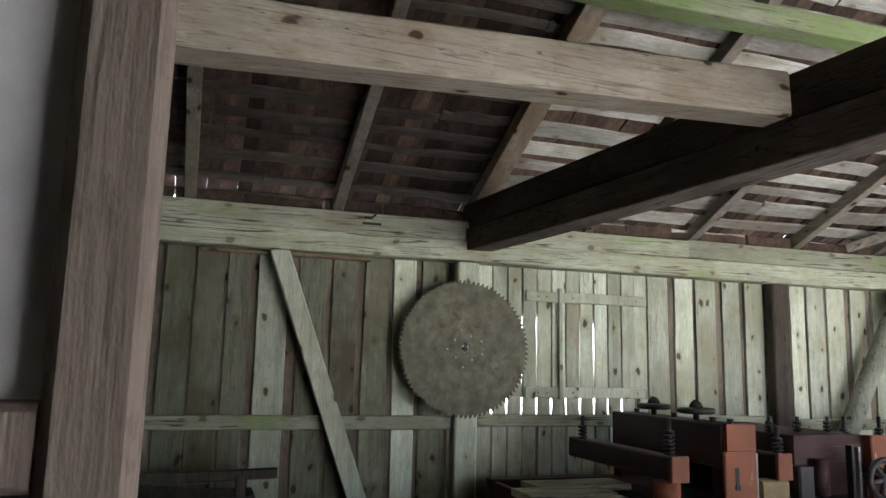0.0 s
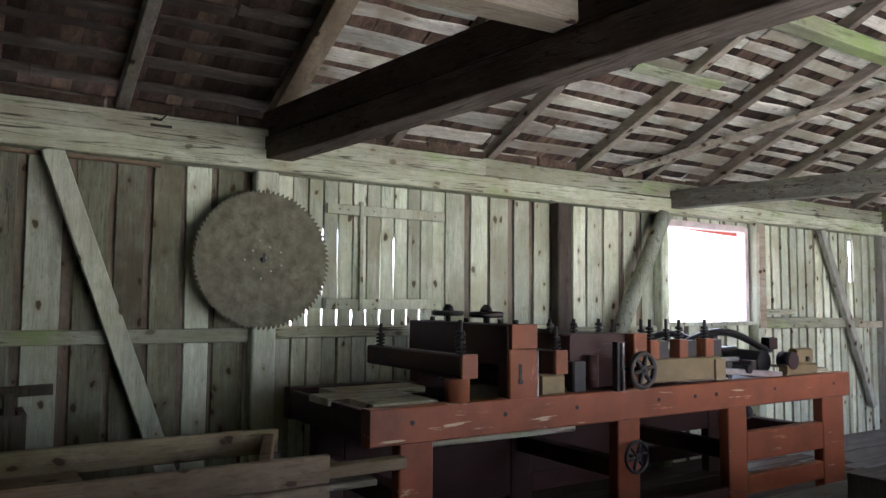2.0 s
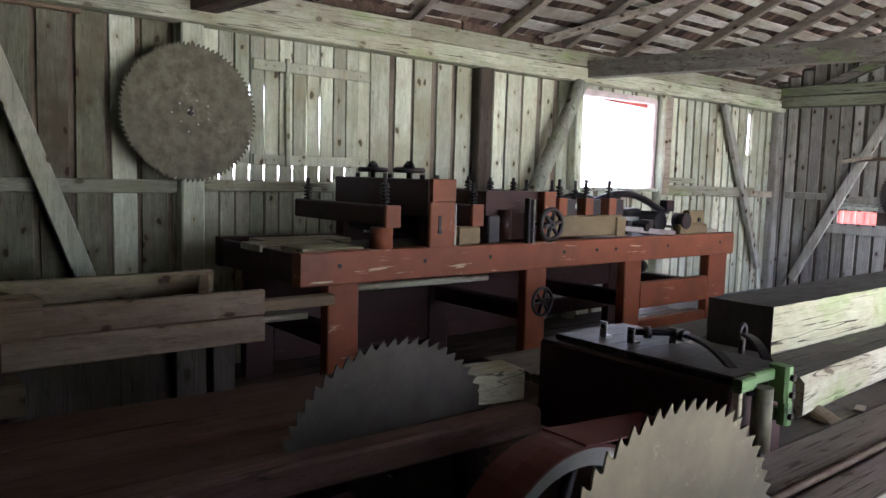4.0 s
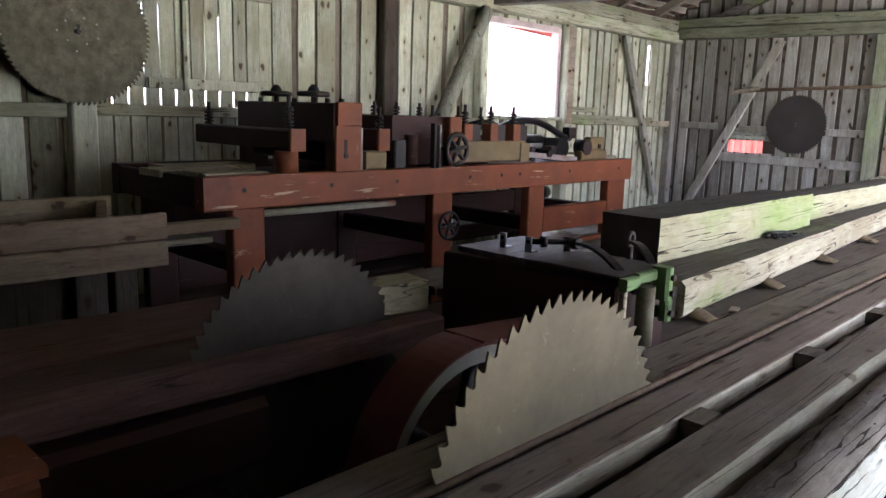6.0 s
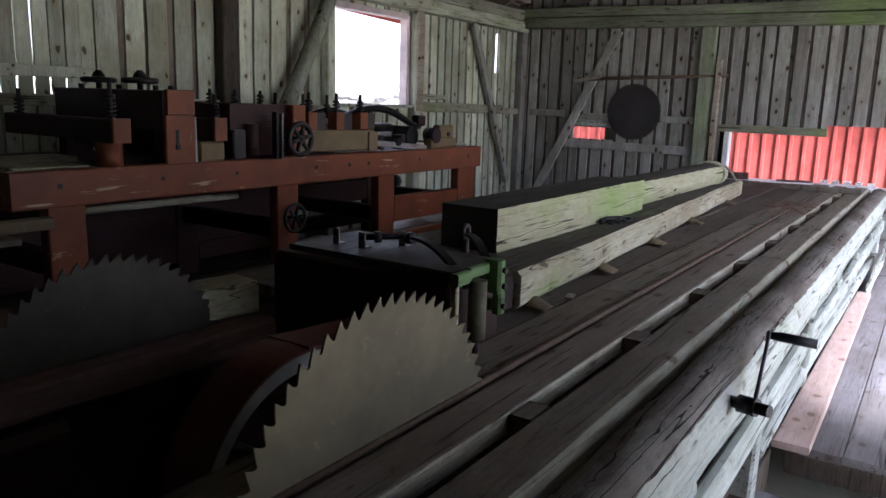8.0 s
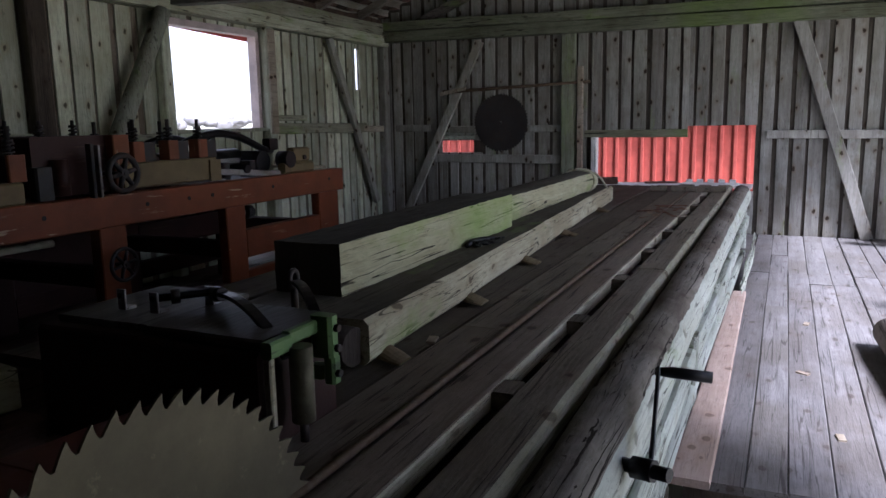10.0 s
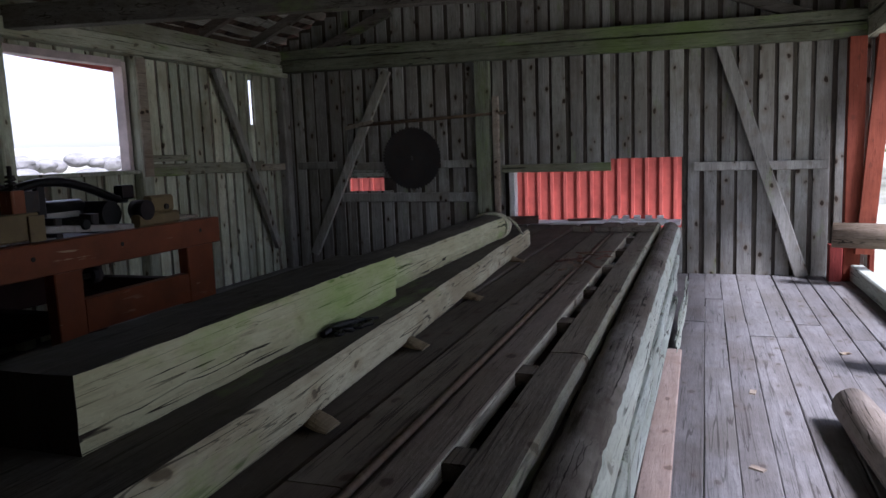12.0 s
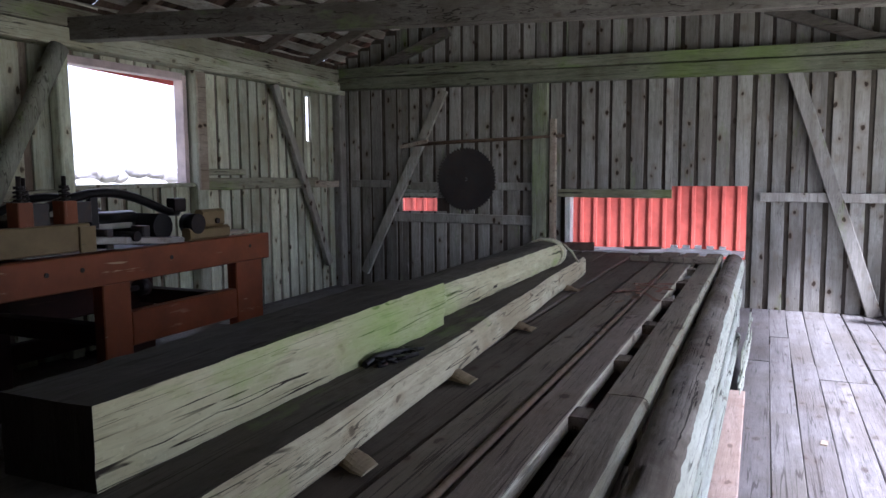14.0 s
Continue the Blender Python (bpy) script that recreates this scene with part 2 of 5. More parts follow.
M["stone"] = paint("grey boulder stone", (0.30, 0.295, 0.285), (0.19, 0.19, 0.175), 0.9, 0.55)
M["shingle"] = wood("roof shingle", (0.135, 0.088, 0.065), (0.038, 0.026, 0.02), "y", knots=0.0, island=True, spread=1.4)
M["floor_x"] = wood("worn floor boards", (0.24, 0.232, 0.232), (0.135, 0.13, 0.13), "x", knots=0.5, rough=0.6, spread=0.3, cracks=0.6, stain=0.7)
# Floor under the machines: their shadow is painted in as dark boards
M["floor_shade"] = wood("floor boards in machine shade", (0.09, 0.062, 0.05), (0.04, 0.027, 0.022), "x", knots=0.3, rough=0.7)
M["table_x"] = wood("oily table planks", (0.245, 0.212, 0.165), (0.155, 0.132, 0.102), "x", knots=0.7, rough=0.72, spread=0.3, cracks=0.7, stain=0.5)
M["edge_x"] = wood("lime-washed beam", (0.50, 0.535, 0.475), (0.34, 0.375, 0.315), "x", moss=0.12, cracks=0.8, knots=0.5, stain=0.35)
M["bark_x"] = wood("rough waney slab", (0.25, 0.235, 0.195), (0.10, 0.09, 0.073), "x", split=(42, 0.5), cracks=1.0, knots=0.3, stain=0.9)
M["log_x"] = wood("hewn log", (0.50, 0.48, 0.335), (0.33, 0.31, 0.2), "x", moss=0.24, cracks=1.0, knots=0.3, stain=0.3, moss_at=(4.5, 0.8), split=(38, 0.75))
M["plank_x"] = wood("sawn slab", (0.44, 0.42, 0.295), (0.25, 0.23, 0.155), "x", moss=0.12, cracks=0.8, knots=0.7)
M["yellow_x"] = wood("pale pine", (0.27, 0.215, 0.145), (0.15, 0.112, 0.072), "x", knots=0.9, spread=0.2)
# Log and slab tops: weathered timber darkened to carry the shade from side light
M["shade_top_x"] = wood("weathered top with painted shade", (0.115, 0.105, 0.082), (0.06, 0.055, 0.043), "x", moss=0.12, cracks=0.7, knots=0.3)
M["dusty_x"] = wood("dusty grey lid", (0.155, 0.15, 0.135), (0.05, 0.047, 0.042), "x", cracks=0.8, knots=0.5, stain=1.0, rough=0.5)
M["round_x"] = wood("debarked log", (0.30, 0.26, 0.232), (0.16, 0.13, 0.115), "x", cracks=0.9, knots=0.5)
M["round_y"] = wood("bark log", (0.42, 0.33, 0.26), (0.2, 0.14, 0.1), "y", cracks=0.9, knots=0.4)
M["stump_z"] = wood("red-brown stump", (0.24, 0.13, 0.085), (0.12, 0.062, 0.045), "z", cracks=0.8)
# West-facing ends of log and slab: shade put in as near-black colour
M["end_grain"] = wood("end grain in shade", (0.07, 0.058, 0.047), (0.05, 0.042, 0.035), "z", knots=0.0, cracks=0.0)
M["pink_x"] = wood("faded red board", (0.56, 0.45, 0.39), (0.43, 0.33, 0.28), "x", knots=0.5, spread=0.1)
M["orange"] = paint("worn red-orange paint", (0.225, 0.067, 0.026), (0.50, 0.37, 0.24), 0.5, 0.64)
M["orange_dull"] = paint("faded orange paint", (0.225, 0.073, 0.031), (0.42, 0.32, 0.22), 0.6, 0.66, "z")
M["maroon"] = paint("dark red paint and rear shade", (0.046, 0.017, 0.013), (0.09, 0.048, 0.034), 0.6, 0.72)
M["ochre"] = paint("dull ochre paint", (0.21, 0.155, 0.075), (0.11, 0.08, 0.05), 0.6, 0.6)
M["red_z"] = paint("red-painted boards", (0.58, 0.13, 0.10), (0.5, 0.12, 0.09), 0.7, 0.7, "z")
M["redpost_z"] = wood("red-painted post", (0.25, 0.06, 0.035), (0.16, 0.038, 0.024), "z", knots=0.3, spread=0.15, wear=(0.3, 0.2, 0.15))
M["white"] = paint("old white paint and daylit sill", (0.75, 0.74, 0.72), (0.45, 0.4, 0.33), 0.5, 0.7, "z")
M["pinkframe"] = paint("faded pink window paint", (0.68, 0.56, 0.55), (0.6, 0.52, 0.45), 0.6, 0.64, "z")
M["blade_old"] = steel("dull rusted blade", (0.165, 0.155, 0.105), (0.075, 0.067, 0.042), 0.6, 0.5, 0.3, 11)
M["blade"] = steel("bare saw steel", (0.22, 0.19, 0.12), (0.12, 0.107, 0.075), 0.6, 0.52, 0.3, 3)
M["blade_dull"] = steel("grimy blade", (0.075, 0.065, 0.05), (0.05, 0.04, 0.03), 0.6, 0.5, 0.3, 5)
M["blade_dark"] = steel("blackened blade", (0.05, 0.047, 0.045), (0.07, 0.05, 0.04), 0.6, 0.55, 0.4)
M["iron"] = steel("black iron", (0.045, 0.043, 0.043), (0.09, 0.055, 0.035), 0.5, 0.6, 0.5, 14)
M["gloss"] = steel("greasy black iron", (0.016, 0.016, 0.018), (0.03, 0.025, 0.022), 0.32, 0.65, 0.5, 10)
M["iron_bright"] = steel("rubbed iron", (0.33, 0.32, 0.31), (0.16, 0.12, 0.09), 0.4, 0.6, 0.8, 14)
M["rust"] = steel("rusty rod", (0.16, 0.12, 0.085), (0.11, 0.065, 0.035), 0.7, 0.5, 0.3, 14)
M["green_iron"] = paint("chipped green iron", (0.13, 0.23, 0.085), (0.03, 0.035, 0.025), 0.5, 0.58)
M["belt"] = paint("dark red belt leather", (0.15, 0.045, 0.036), (0.08, 0.03, 0.02), 0.5, 0.7)
M["pulley_side"] = paint("grey pulley edge", (0.40, 0.39, 0.35), (0.2, 0.17, 0.13), 0.5, 0.7)
M["ground"] = soil("grass and earth")
M["leaf"] = leafy("leaves", (0.10, 0.18, 0.06), (0.17, 0.28, 0.09))
M["trunk"] = wood("tree bark", (0.14, 0.11, 0.085), (0.06, 0.05, 0.04), "z", knots=0.0)


# ---- builders ----
def link_mesh(name, bm, mat, parent=None, label="", smooth=False):
    me = bpy.data.meshes.new(name)
    bmesh.ops.recalc_face_normals(bm, faces=bm.faces)
    if smooth:
        for f in bm.faces:
            f.smooth = True
    bm.to_mesh(me)
    bm.free()
    for m in (mat if isinstance(mat, (list, tuple)) else [mat]):
        me.materials.append(M[m] if isinstance(m, str) else m)
    ob = new(name, me)
    if parent is not None:
        ob.parent = parent
        ob.matrix_parent_inverse = parent.matrix_basis.inverted()
    if label:
        tagged(ob, label)
    return ob


def part(name, bm, mat, parent, label="", smooth=False):
    return link_mesh(name, bm, mat, parent, label, smooth)


def thing(name, at, label, category, group="", kind=""):
    ob = new(name)
    ob.empty_display_size = 0.1
    ob.matrix_basis = Matrix.Translation(at)
    return tagged(ob, label, category, group, kind)


def structure(name, label, category="structure"):
    return thing(name, (0, 0, 0), label, category, kind="structure")


def prism(bm, p0, p1, w, h, seg=2, wob=0.0, cham=0.006, up=(0, 0, 1), w1=None, h1=None, rnd=None, mat=0):
    """A timber from p0 to p1 (centre line), w across and h along up, with chamfered and slightly uneven edges."""
    r = rnd or random
    p0, p1 = Vector(p0), Vector(p1)
    d = (p1 - p0).normalized()
    side = d.cross(Vector(up)).normalized()
    top = side.cross(d).normalized()
    w1, h1 = w1 or w, h1 or h
    rings = []
    for k in range(seg + 1):
        f = k / seg
        ww, hh = (w + (w1 - w) * f) / 2, (h + (h1 - h) * f) / 2
        c = min(cham, ww * 0.45, hh * 0.45)
        o = p0.lerp(p1, f) + side * r.uniform(-wob, wob) + top * r.uniform(-wob, wob) * 0.5
        a, b = ww + r.uniform(-wob, wob), ww + r.uniform(-wob, wob)
        t, u = hh + r.uniform(-wob, wob) * 0.4, hh + r.uniform(-wob, wob) * 0.4
        pts = ((-a + c, -u), (b - c, -u), (b, -u + c), (b, t - c), (b - c, t), (-a + c, t), (-a, t - c), (-a, -u + c))
        rings.append([bm.verts.new(o + side * x + top * y) for x, y in pts])
    fs = [bm.faces.new(list(reversed(rings[0]))), bm.faces.new(rings[-1])]
    for A, B in zip(rings, rings[1:]):
        for i in range(8):
            j = (i + 1) % 8
            fs.append(bm.faces.new((A[i], A[j], B[j], B[i])))
    for f in fs:
        f.material_index = mat
    return fs


def boxy(bm, x0, x1, y0, y1, z0, z1, wob=0.0, cham=0.006, seg=None, mat=0):
    """A timber by its bounds; its length is its longest side."""
    d = (x1 - x0, y1 - y0, z1 - z0)
    c = ((x0 + x1) / 2, (y0 + y1) / 2, (z0 + z1) / 2)
    i = max(range(3), key=lambda k: d[k])
    seg = seg or max(1, min(12, int(d[i] / 0.7)))
    a, b = list(c), list(c)
    a[i], b[i] = (x0, y0, z0)[i], (x1, y1, z1)[i]
    if i == 2:
        return prism(bm, a, b, d[0], d[1], seg, wob, cham, up=(0, 1, 0), mat=mat)
    return prism(bm, a, b, d[1] if i == 0 else d[0], d[2], seg, wob, cham, mat=mat)


def B(*args, **kw):
    bm = bmesh.new()
    boxy(bm, *args, **kw)
    return bm


def P(*args, **kw):
    bm = bmesh.new()
    prism(bm, *args, **kw)
    return bm


def tube(bm, pts, radii, n=12, cap=True, wob=0.0, mat=0):
    """A round bar or log through the points."""
    rings = []
    pts = [Vector(p) for p in pts]
    if isinstance(radii, (int, float)):
        radii = [radii] * len(pts)
    ref = None
    for i, p in enumerate(pts):
        d = (pts[min(i + 1, len(pts) - 1)] - pts[max(i - 1, 0)]).normalized()
        if ref is None:
            ref = Vector((0, 0, 1)) if abs(d.z) < 0.9 else Vector((1, 0, 0))
        s = d.cross(ref).normalized()
        ref = s.cross(d).normalized()
        ring = []
        for k in range(n):
            a = 2 * math.pi * k / n
            q = radii[i] * (1 + random.uniform(-wob, wob))
            ring.append(bm.verts.new(p + s * math.cos(a) * q + ref * math.sin(a) * q))
        rings.append(ring)
    fs = []
    for A, C in zip(rings, rings[1:]):
        for k in range(n):
            j = (k + 1) % n
            f = bm.faces.new((A[k], A[j], C[j], C[k]))
            f.smooth = True
            fs.append(f)
    if cap:
        fs += [bm.faces.new(list(reversed(rings[0]))), bm.faces.new(rings[-1])]
    for f in fs:
        f.material_index = mat
    return fs


def T(pts, radii, **kw):
    bm = bmesh.new()
    tube(bm, pts, radii, **kw)
    return bm


def disc_plate(outline, thick, hole=0.0, holes=24):
    """A flat plate in the xz plane from a closed outline, thick along y, with a round hole."""
    bm = bmesh.new()
    n = len(outline)
    front, back, fi, bi = [], [], [], []
    for k, (x, z) in enumerate(outline):
        a = math.atan2(z, x)
        for lst, inner, y in ((front, fi, -thick / 2), (back, bi, thick / 2)):
            lst.append(bm.verts.new((x, y, z)))
            inner.append(bm.verts.new((hole * math.cos(a), y, hole * math.sin(a))))
    for k in range(n):
        j = (k + 1) % n
        bm.faces.new((front[k], front[j], fi[j], fi[k]))
        bm.faces.new((back[j], back[k], bi[k], bi[j]))
        bm.faces.new((front[j], front[k], back[k], back[j]))
        bm.faces.new((fi[k], fi[j], bi[j], bi[k]))
    return bm


def saw_outline(r, teeth, depth, hook=0.75):
    pts = []
    for k in range(teeth):
        for f, q in ((0.0, 1.0), (0.04, 1 - depth * 0.6 / r), (0.14, 1 - depth * 0.95 / r), (0.28, 1 - depth / r), (0.42, 1 - depth * 0.8 / r), (hook, 1 - depth * 0.35 / r)):
            a = -2 * math.pi * (k + f) / teeth
            pts.append((r * q * math.cos(a), r * q * math.sin(a)))
    return pts


def saw_blade(name, at, r, teeth, depth, mat, label, thick=0.006, tilt=0.0, turn=0.0, hook=0.75, hole=0.03, hub=True):
    ob = thing(name, at, label, "saw blade")
    m = Matrix.Translation(at) @ Matrix.Rotation(turn, 4, "Z") @ Matrix.Rotation(tilt, 4, "X")
    bm = disc_plate(saw_outline(r, teeth, depth, hook), thick, hole)
    bm.transform(m)
    part("blade", bm, mat, ob)
    return ob, m


def wheel(name, r, tube_r, spokes, hub_r, width, mat):
    """Rim, hub and spokes of a hand wheel in the xz plane, as separate meshes."""
    out = []
    bm = bmesh.new()
    n = 40
    tube(bm, [(r * math.cos(2 * math.pi * k / n), 0, r * math.sin(2 * math.pi * k / n)) for k in range(n + 1)], tube_r, 8, False)
    out.append(("rim", bm))
    bm = bmesh.new()
    tube(bm, [(0, -width, 0), (0, width, 0)], hub_r, 14)
    tube(bm, [(0, -width * 1.5, 0), (0, width * 1.5, 0)], hub_r * 0.45, 10)
    out.append(("hub", bm))
    for k in range(spokes):
        a = 2 * math.pi * k / spokes + 0.2
        c = Vector((math.cos(a), 0, math.sin(a)))
        out.append(("spoke", T([c * hub_r * 0.8, c * (r * 0.6), c * r], [tube_r * 0.95, tube_r * 0.8, tube_r * 0.75], n=8)))
    return out


def add_wheel(parent, m, r, tube_r, spokes=6, hub_r=0.03, width=0.02, mat="iron", name="handwheel"):
    bm = bmesh.new()
    pieces = wheel(name, r, tube_r, spokes, hub_r, width, mat)
    first = None
    for nm, b in pieces:
        b.transform(m)
        if first is None:
            first = part(name, b, mat, parent)
        else:
            part(nm, b, mat, first)
    bm.free()
    return first


# ---- structure ----
X0, X1, YN, YS = -3.2, 10.8, 5.42, -1.9
RIDGE_Y, EAVE_Z, SLOPE = 1.75, 3.03, 0.45
FLOOR_EDGE = 3.63


def roof_z(y):
    return EAVE_Z + SLOPE * ((YN - y) if y > RIDGE_Y else (YN - RIDGE_Y) - (RIDGE_Y - y))


ROUGH = random.Random(5)
BOARDS = {}


def board_mesh(w, length, t, wob=0.004):
    """Shared upright board meshes: w wide, t thick, standing on the origin."""
    key = (round(w, 2), round(length, 1), t, ROUGH.randrange(3))
    if key not in BOARDS:
        bm = bmesh.new()
        prism(bm, (0, 0, 0), (0, 0, 1.0), key[0], t, 2, wob, 0.004, up=(0, 1, 0), rnd=ROUGH)
        me = bpy.data.meshes.new("board")
        bmesh.ops.recalc_face_normals(bm, faces=bm.faces)
        bm.to_mesh(me)
        bm.free()
        BOARDS[key] = me
    return BOARDS[key]


def upright_board(parent, mat, x, y, z0, z1, w, t=0.024, turn=0.0, name="board"):
    me = board_mesh(w, z1 - z0, t)
    key = (me.name, mat)
    if not me.materials:
        me.materials.append(M[mat])
    if me.materials[0] != M[mat]:
        if key not in BOARDS:
            BOARDS[key] = me.copy()
            BOARDS[key].materials[0] = M[mat]
        me = BOARDS[key]
    ob = new(name, me)
    ob.parent = parent
    ob.matrix_basis = Matrix.Translation((x, y, z0)) @ Matrix.Rotation(turn, 4, "Z") @ Matrix.Rotation(ROUGH.uniform(-0.003, 0.003), 4, "Y") @ Matrix.Diagonal((1, 1, z1 - z0, 1))
    return ob


# ground outside, one sheet with a cut under the mill
bm = bmesh.new()
for x0, x1, y0, y1 in ((-400, X0, -400, 400), (X1, 400, -400, 400), (X0, X1, YN, 400), (X0, X1, -400, YS)):
    bm.faces.new([bm.verts.new((x, y, -0.45)) for x, y in ((x0, y0), (x1, y0), (x1, y1), (x0, y1))])
bm.faces.new([bm.verts.new((x, y, -0.45)) for x, y in ((X0, YS), (X1, YS), (X1, YN), (X0, YN))])
bmesh.ops.remove_doubles(bm, verts=bm.verts, dist=0.001)
tagged(link_mesh("ground", bm, "ground"), "rough grass and bare earth round the mill", "ground", kind="structure")

# north wall: outer boards, inner boards, rails, posts, plates
wall_n = structure("wall_north", "weathered grey-green vertical plank wall with posts and rails", "wall")
HOLES_N = ((6.32, 7.80, 1.475, 2.56), (7.30, 8.10, -0.5, 0.30), (9.995, 10.03, 1.98, 2.55))
HATCH = (2.12, 3.58, 1.48, 2.46)
SLITS = ((2.15, 3.42, 1.485, 1.61), (2.42, 2.63, 1.72, 2.24), (2.90, 3.11, 1.72, 2.2))


def clear_spans(x0, x1, z0, z1, holes):
    """The upright stretches that a board keeps beside openings."""
    spans = [(z0, z1)]
    for hx0, hx1, hz0, hz1 in holes:
        if x1 > hx0 + 0.004 and x0 < hx1 - 0.004:
            nxt = []
            for a, b in spans:
                if hz0 > a:
                    nxt.append((a, min(b, hz0)))
                if hz1 < b:
                    nxt.append((max(a, hz1), b))
            spans = [s for s in nxt if s[1] - s[0] > 0.03]
    return spans


def split_at(x, x0, x1, holes, gap):
    """The board's bounds, trimmed to the edge of an opening that it would straddle."""
    for hx0, hx1, _, _ in holes:
        for e in (hx0, hx1):
            if x0 + 0.02 < e < x1 - 0.02:
                return [(x0, e), (e, x1)]
    return [(x0, x1)]


bm = bmesh.new()
x = X0
while x < X1 + 0.1:
    w = ROUGH.uniform(0.2, 0.25)
    for a, b in split_at(x, x, min(x + w, X1 + 0.1), HOLES_N + SLITS, 0):
        for z0, z1 in clear_spans(a, b, -0.4, 2.95, HOLES_N + SLITS):
            boxy(bm, a, b + 0.004, YN + 0.03, YN + 0.052, z0, z1, 0.0, 0.003, 1)
    x += w
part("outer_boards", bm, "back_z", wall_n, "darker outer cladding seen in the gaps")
x = X0
while x < X1 - 0.05:
    east = x > 7.85
    w = ROUGH.uniform(0.13, 0.17) if east else ROUGH.uniform(0.155, 0.215)
    gap = ROUGH.uniform(0.03, 0.05) if east else ROUGH.uniform(0.02, 0.075)
    if x > HATCH[0] - 0.1 and x < HATCH[1] - 0.05:
        w, gap = 0.12, 0.007
    for a, b in split_at(x, x, x + w, HOLES_N, gap):
        spans = clear_spans(a, b, 0.0, 2.66, HOLES_N)
        if HATCH[0] - 0.1 < x < HATCH[1] - 0.15:
            spans = [(0.0, 1.48), (1.62, 2.66)]
            upright_board(wall_n, "wall_z", (a + b) / 2, YN + 0.016, 1.48, 1.62, b - a - 0.01)
        for z0, z1 in spans:
            # most boards west of x 1.75 carry the shade in their colour
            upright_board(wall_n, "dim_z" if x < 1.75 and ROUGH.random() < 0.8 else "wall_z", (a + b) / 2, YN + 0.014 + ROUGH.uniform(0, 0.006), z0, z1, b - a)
    x += w + gap


def rail(parent, p0, p1, w, h, mat, name="rail", wob=0.004, seg=6, label=""):
    return part(name, P(p0, p1, w, h, seg, wob, 0.008), mat, parent, label)


rail(wall_n, (X0, 5.385, 1.43), (1.84, 5.385, 1.425), 0.05, 0.10, "beam_x")
rail(wall_n, (2.04, 5.385, 1.44), (4.76, 5.385, 1.43), 0.05, 0.09, "beam_x")
rail(wall_n, (4.95, 5.385, 1.40), (6.18, 5.385, 1.40), 0.05, 0.09, "beam_x")
rail(wall_n, (7.955, 5.375, 1.46), (10.1, 5.375, 1.44), 0.07, 0.13, "beam_x", wob=0.012)
rail(wall_n, (10.0, 5.355, 1.425), (10.72, 5.355, 1.415), 0.05, 0.09, "light_x", wob=0.01)
rail(wall_n, (7.955, 5.385, 1.585), (8.65, 5.385, 1.58), 0.04, 0.07, "beam_x")
rail(wall_n, (X0, 5.335, 2.70), (X1 - 0.1, 5.335, 2.695), 0.17, 0.155, "beam_x", "plate", 0.006, 14, "squared wall plate timber")
rail(wall_n, (X0, 5.36, 2.857), (3.9, 5.36, 2.855), 0.17, 0.15, "beam_x", "plate", 0.012, 8)
rail(wall_n, (3.905, 5.355, 2.862), (X1 - 0.1, 5.355, 2.86), 0.17, 0.16, "beam_x", "plate", 0.014, 8)
rail(wall_n, (0.0, 5.39, 2.606), (1.2, 5.39, 2.606), 0.04, 0.03, "yellow_x", "trim")
for x0, x1, mat in ((1.852, 2.03, "wall_z"), (4.77, 4.945, "dark_z"), (6.19, 6.315, "wall_z"), (7.805, 7.95, "wall_z"), (10.62, 10.775, "end_z"), (-1.2, -1.03, "post_z")):
    part("post", B(x0, x1, 5.30, 5.418, 0.0, 2.62, wob=0.005, cham=0.012), mat, wall_n)
part("brace", P((0.525, 5.33, 2.63), (1.31, 5.33, 0.45), 0.06, 0.13, 4, 0.005, up=(1, 0, 0.3)), "wall_z", wall_n, "diagonal brace plank")
part("brace", P((9.2, 5.33, 2.62), (10.32, 5.33, 0.35), 0.06, 0.11, 4, 0.006, up=(1, 0, 0.3)), "end_z", wall_n)
part("brace", T([(6.17, 5.24, 2.60), (5.9, 5.24, 2.12), (5.5, 5.25, 1.4), (4.9, 5.27, 0.3)], [0.078, 0.08, 0.086, 0.09], n=12, wob=0.04), "pole_z", wall_n, "round pole brace with bark worn off")

# hatch leaves in the north wall
for k, (x0, x1) in enumerate(((2.46, 2.735), (2.765, 3.55))):
    hatch = thing("wall_hatch", (x0, 5.41, 1.6), "closed board hatch with two battens in the plank wall", "hatch", "hatches in the plank wall")
    for z in (2.40, 1.65):
        part("batten", B(x0, x1, 5.385, 5.409, z - 0.042, z + 0.042, wob=0.003), "wall_z", hatch)
    for x in (x0 + 0.1, x1 - 0.1):
        for z in (2.40, 1.65):
            part("nail", T([(x, 5.388, z), (x, 5.380, z)], 0.006, n=6), "iron", hatch)
    if k == 1:
        part("upright", B(x0 - 0.025, x0 + 0.012, 5.38, 5.411, 1.6, 2.47, wob=0.002), "wall_z", hatch)

# window in the north wall, no glass
win = tagged(new("window_1"), "open unglazed window with faded pink frame", "window", kind="structure")
wx0, wx1, wz0, wz1 = 6.32, 7.80, 1.475, 2.56
for nm, b in (("window_frame", (wx0, wx0 + 0.03, 5.40, 5.52, wz0, wz1)), ("window_frame", (wx1 - 0.06, wx1, 5.40, 5.52, wz0, wz1)), ("lintel", (wx0 + 0.031, wx1 - 0.061, 5.40, 5.52, wz1 - 0.05, wz1 + 0.02)), ("window_sill", (wx0 - 0.02, wx1 + 0.02, 5.34, 5.56, wz0 - 0.04, wz0))):
    part(nm, B(*b, cham=0.005), "pinkframe" if nm != "window_sill" else "wall_z", win)
part("drip_board", P((6.32, 5.56, 2.56), (7.80, 5.56, 2.50), 0.02, 0.07, 2, 0.004), "red_z", win, "red outer trim board, askew")
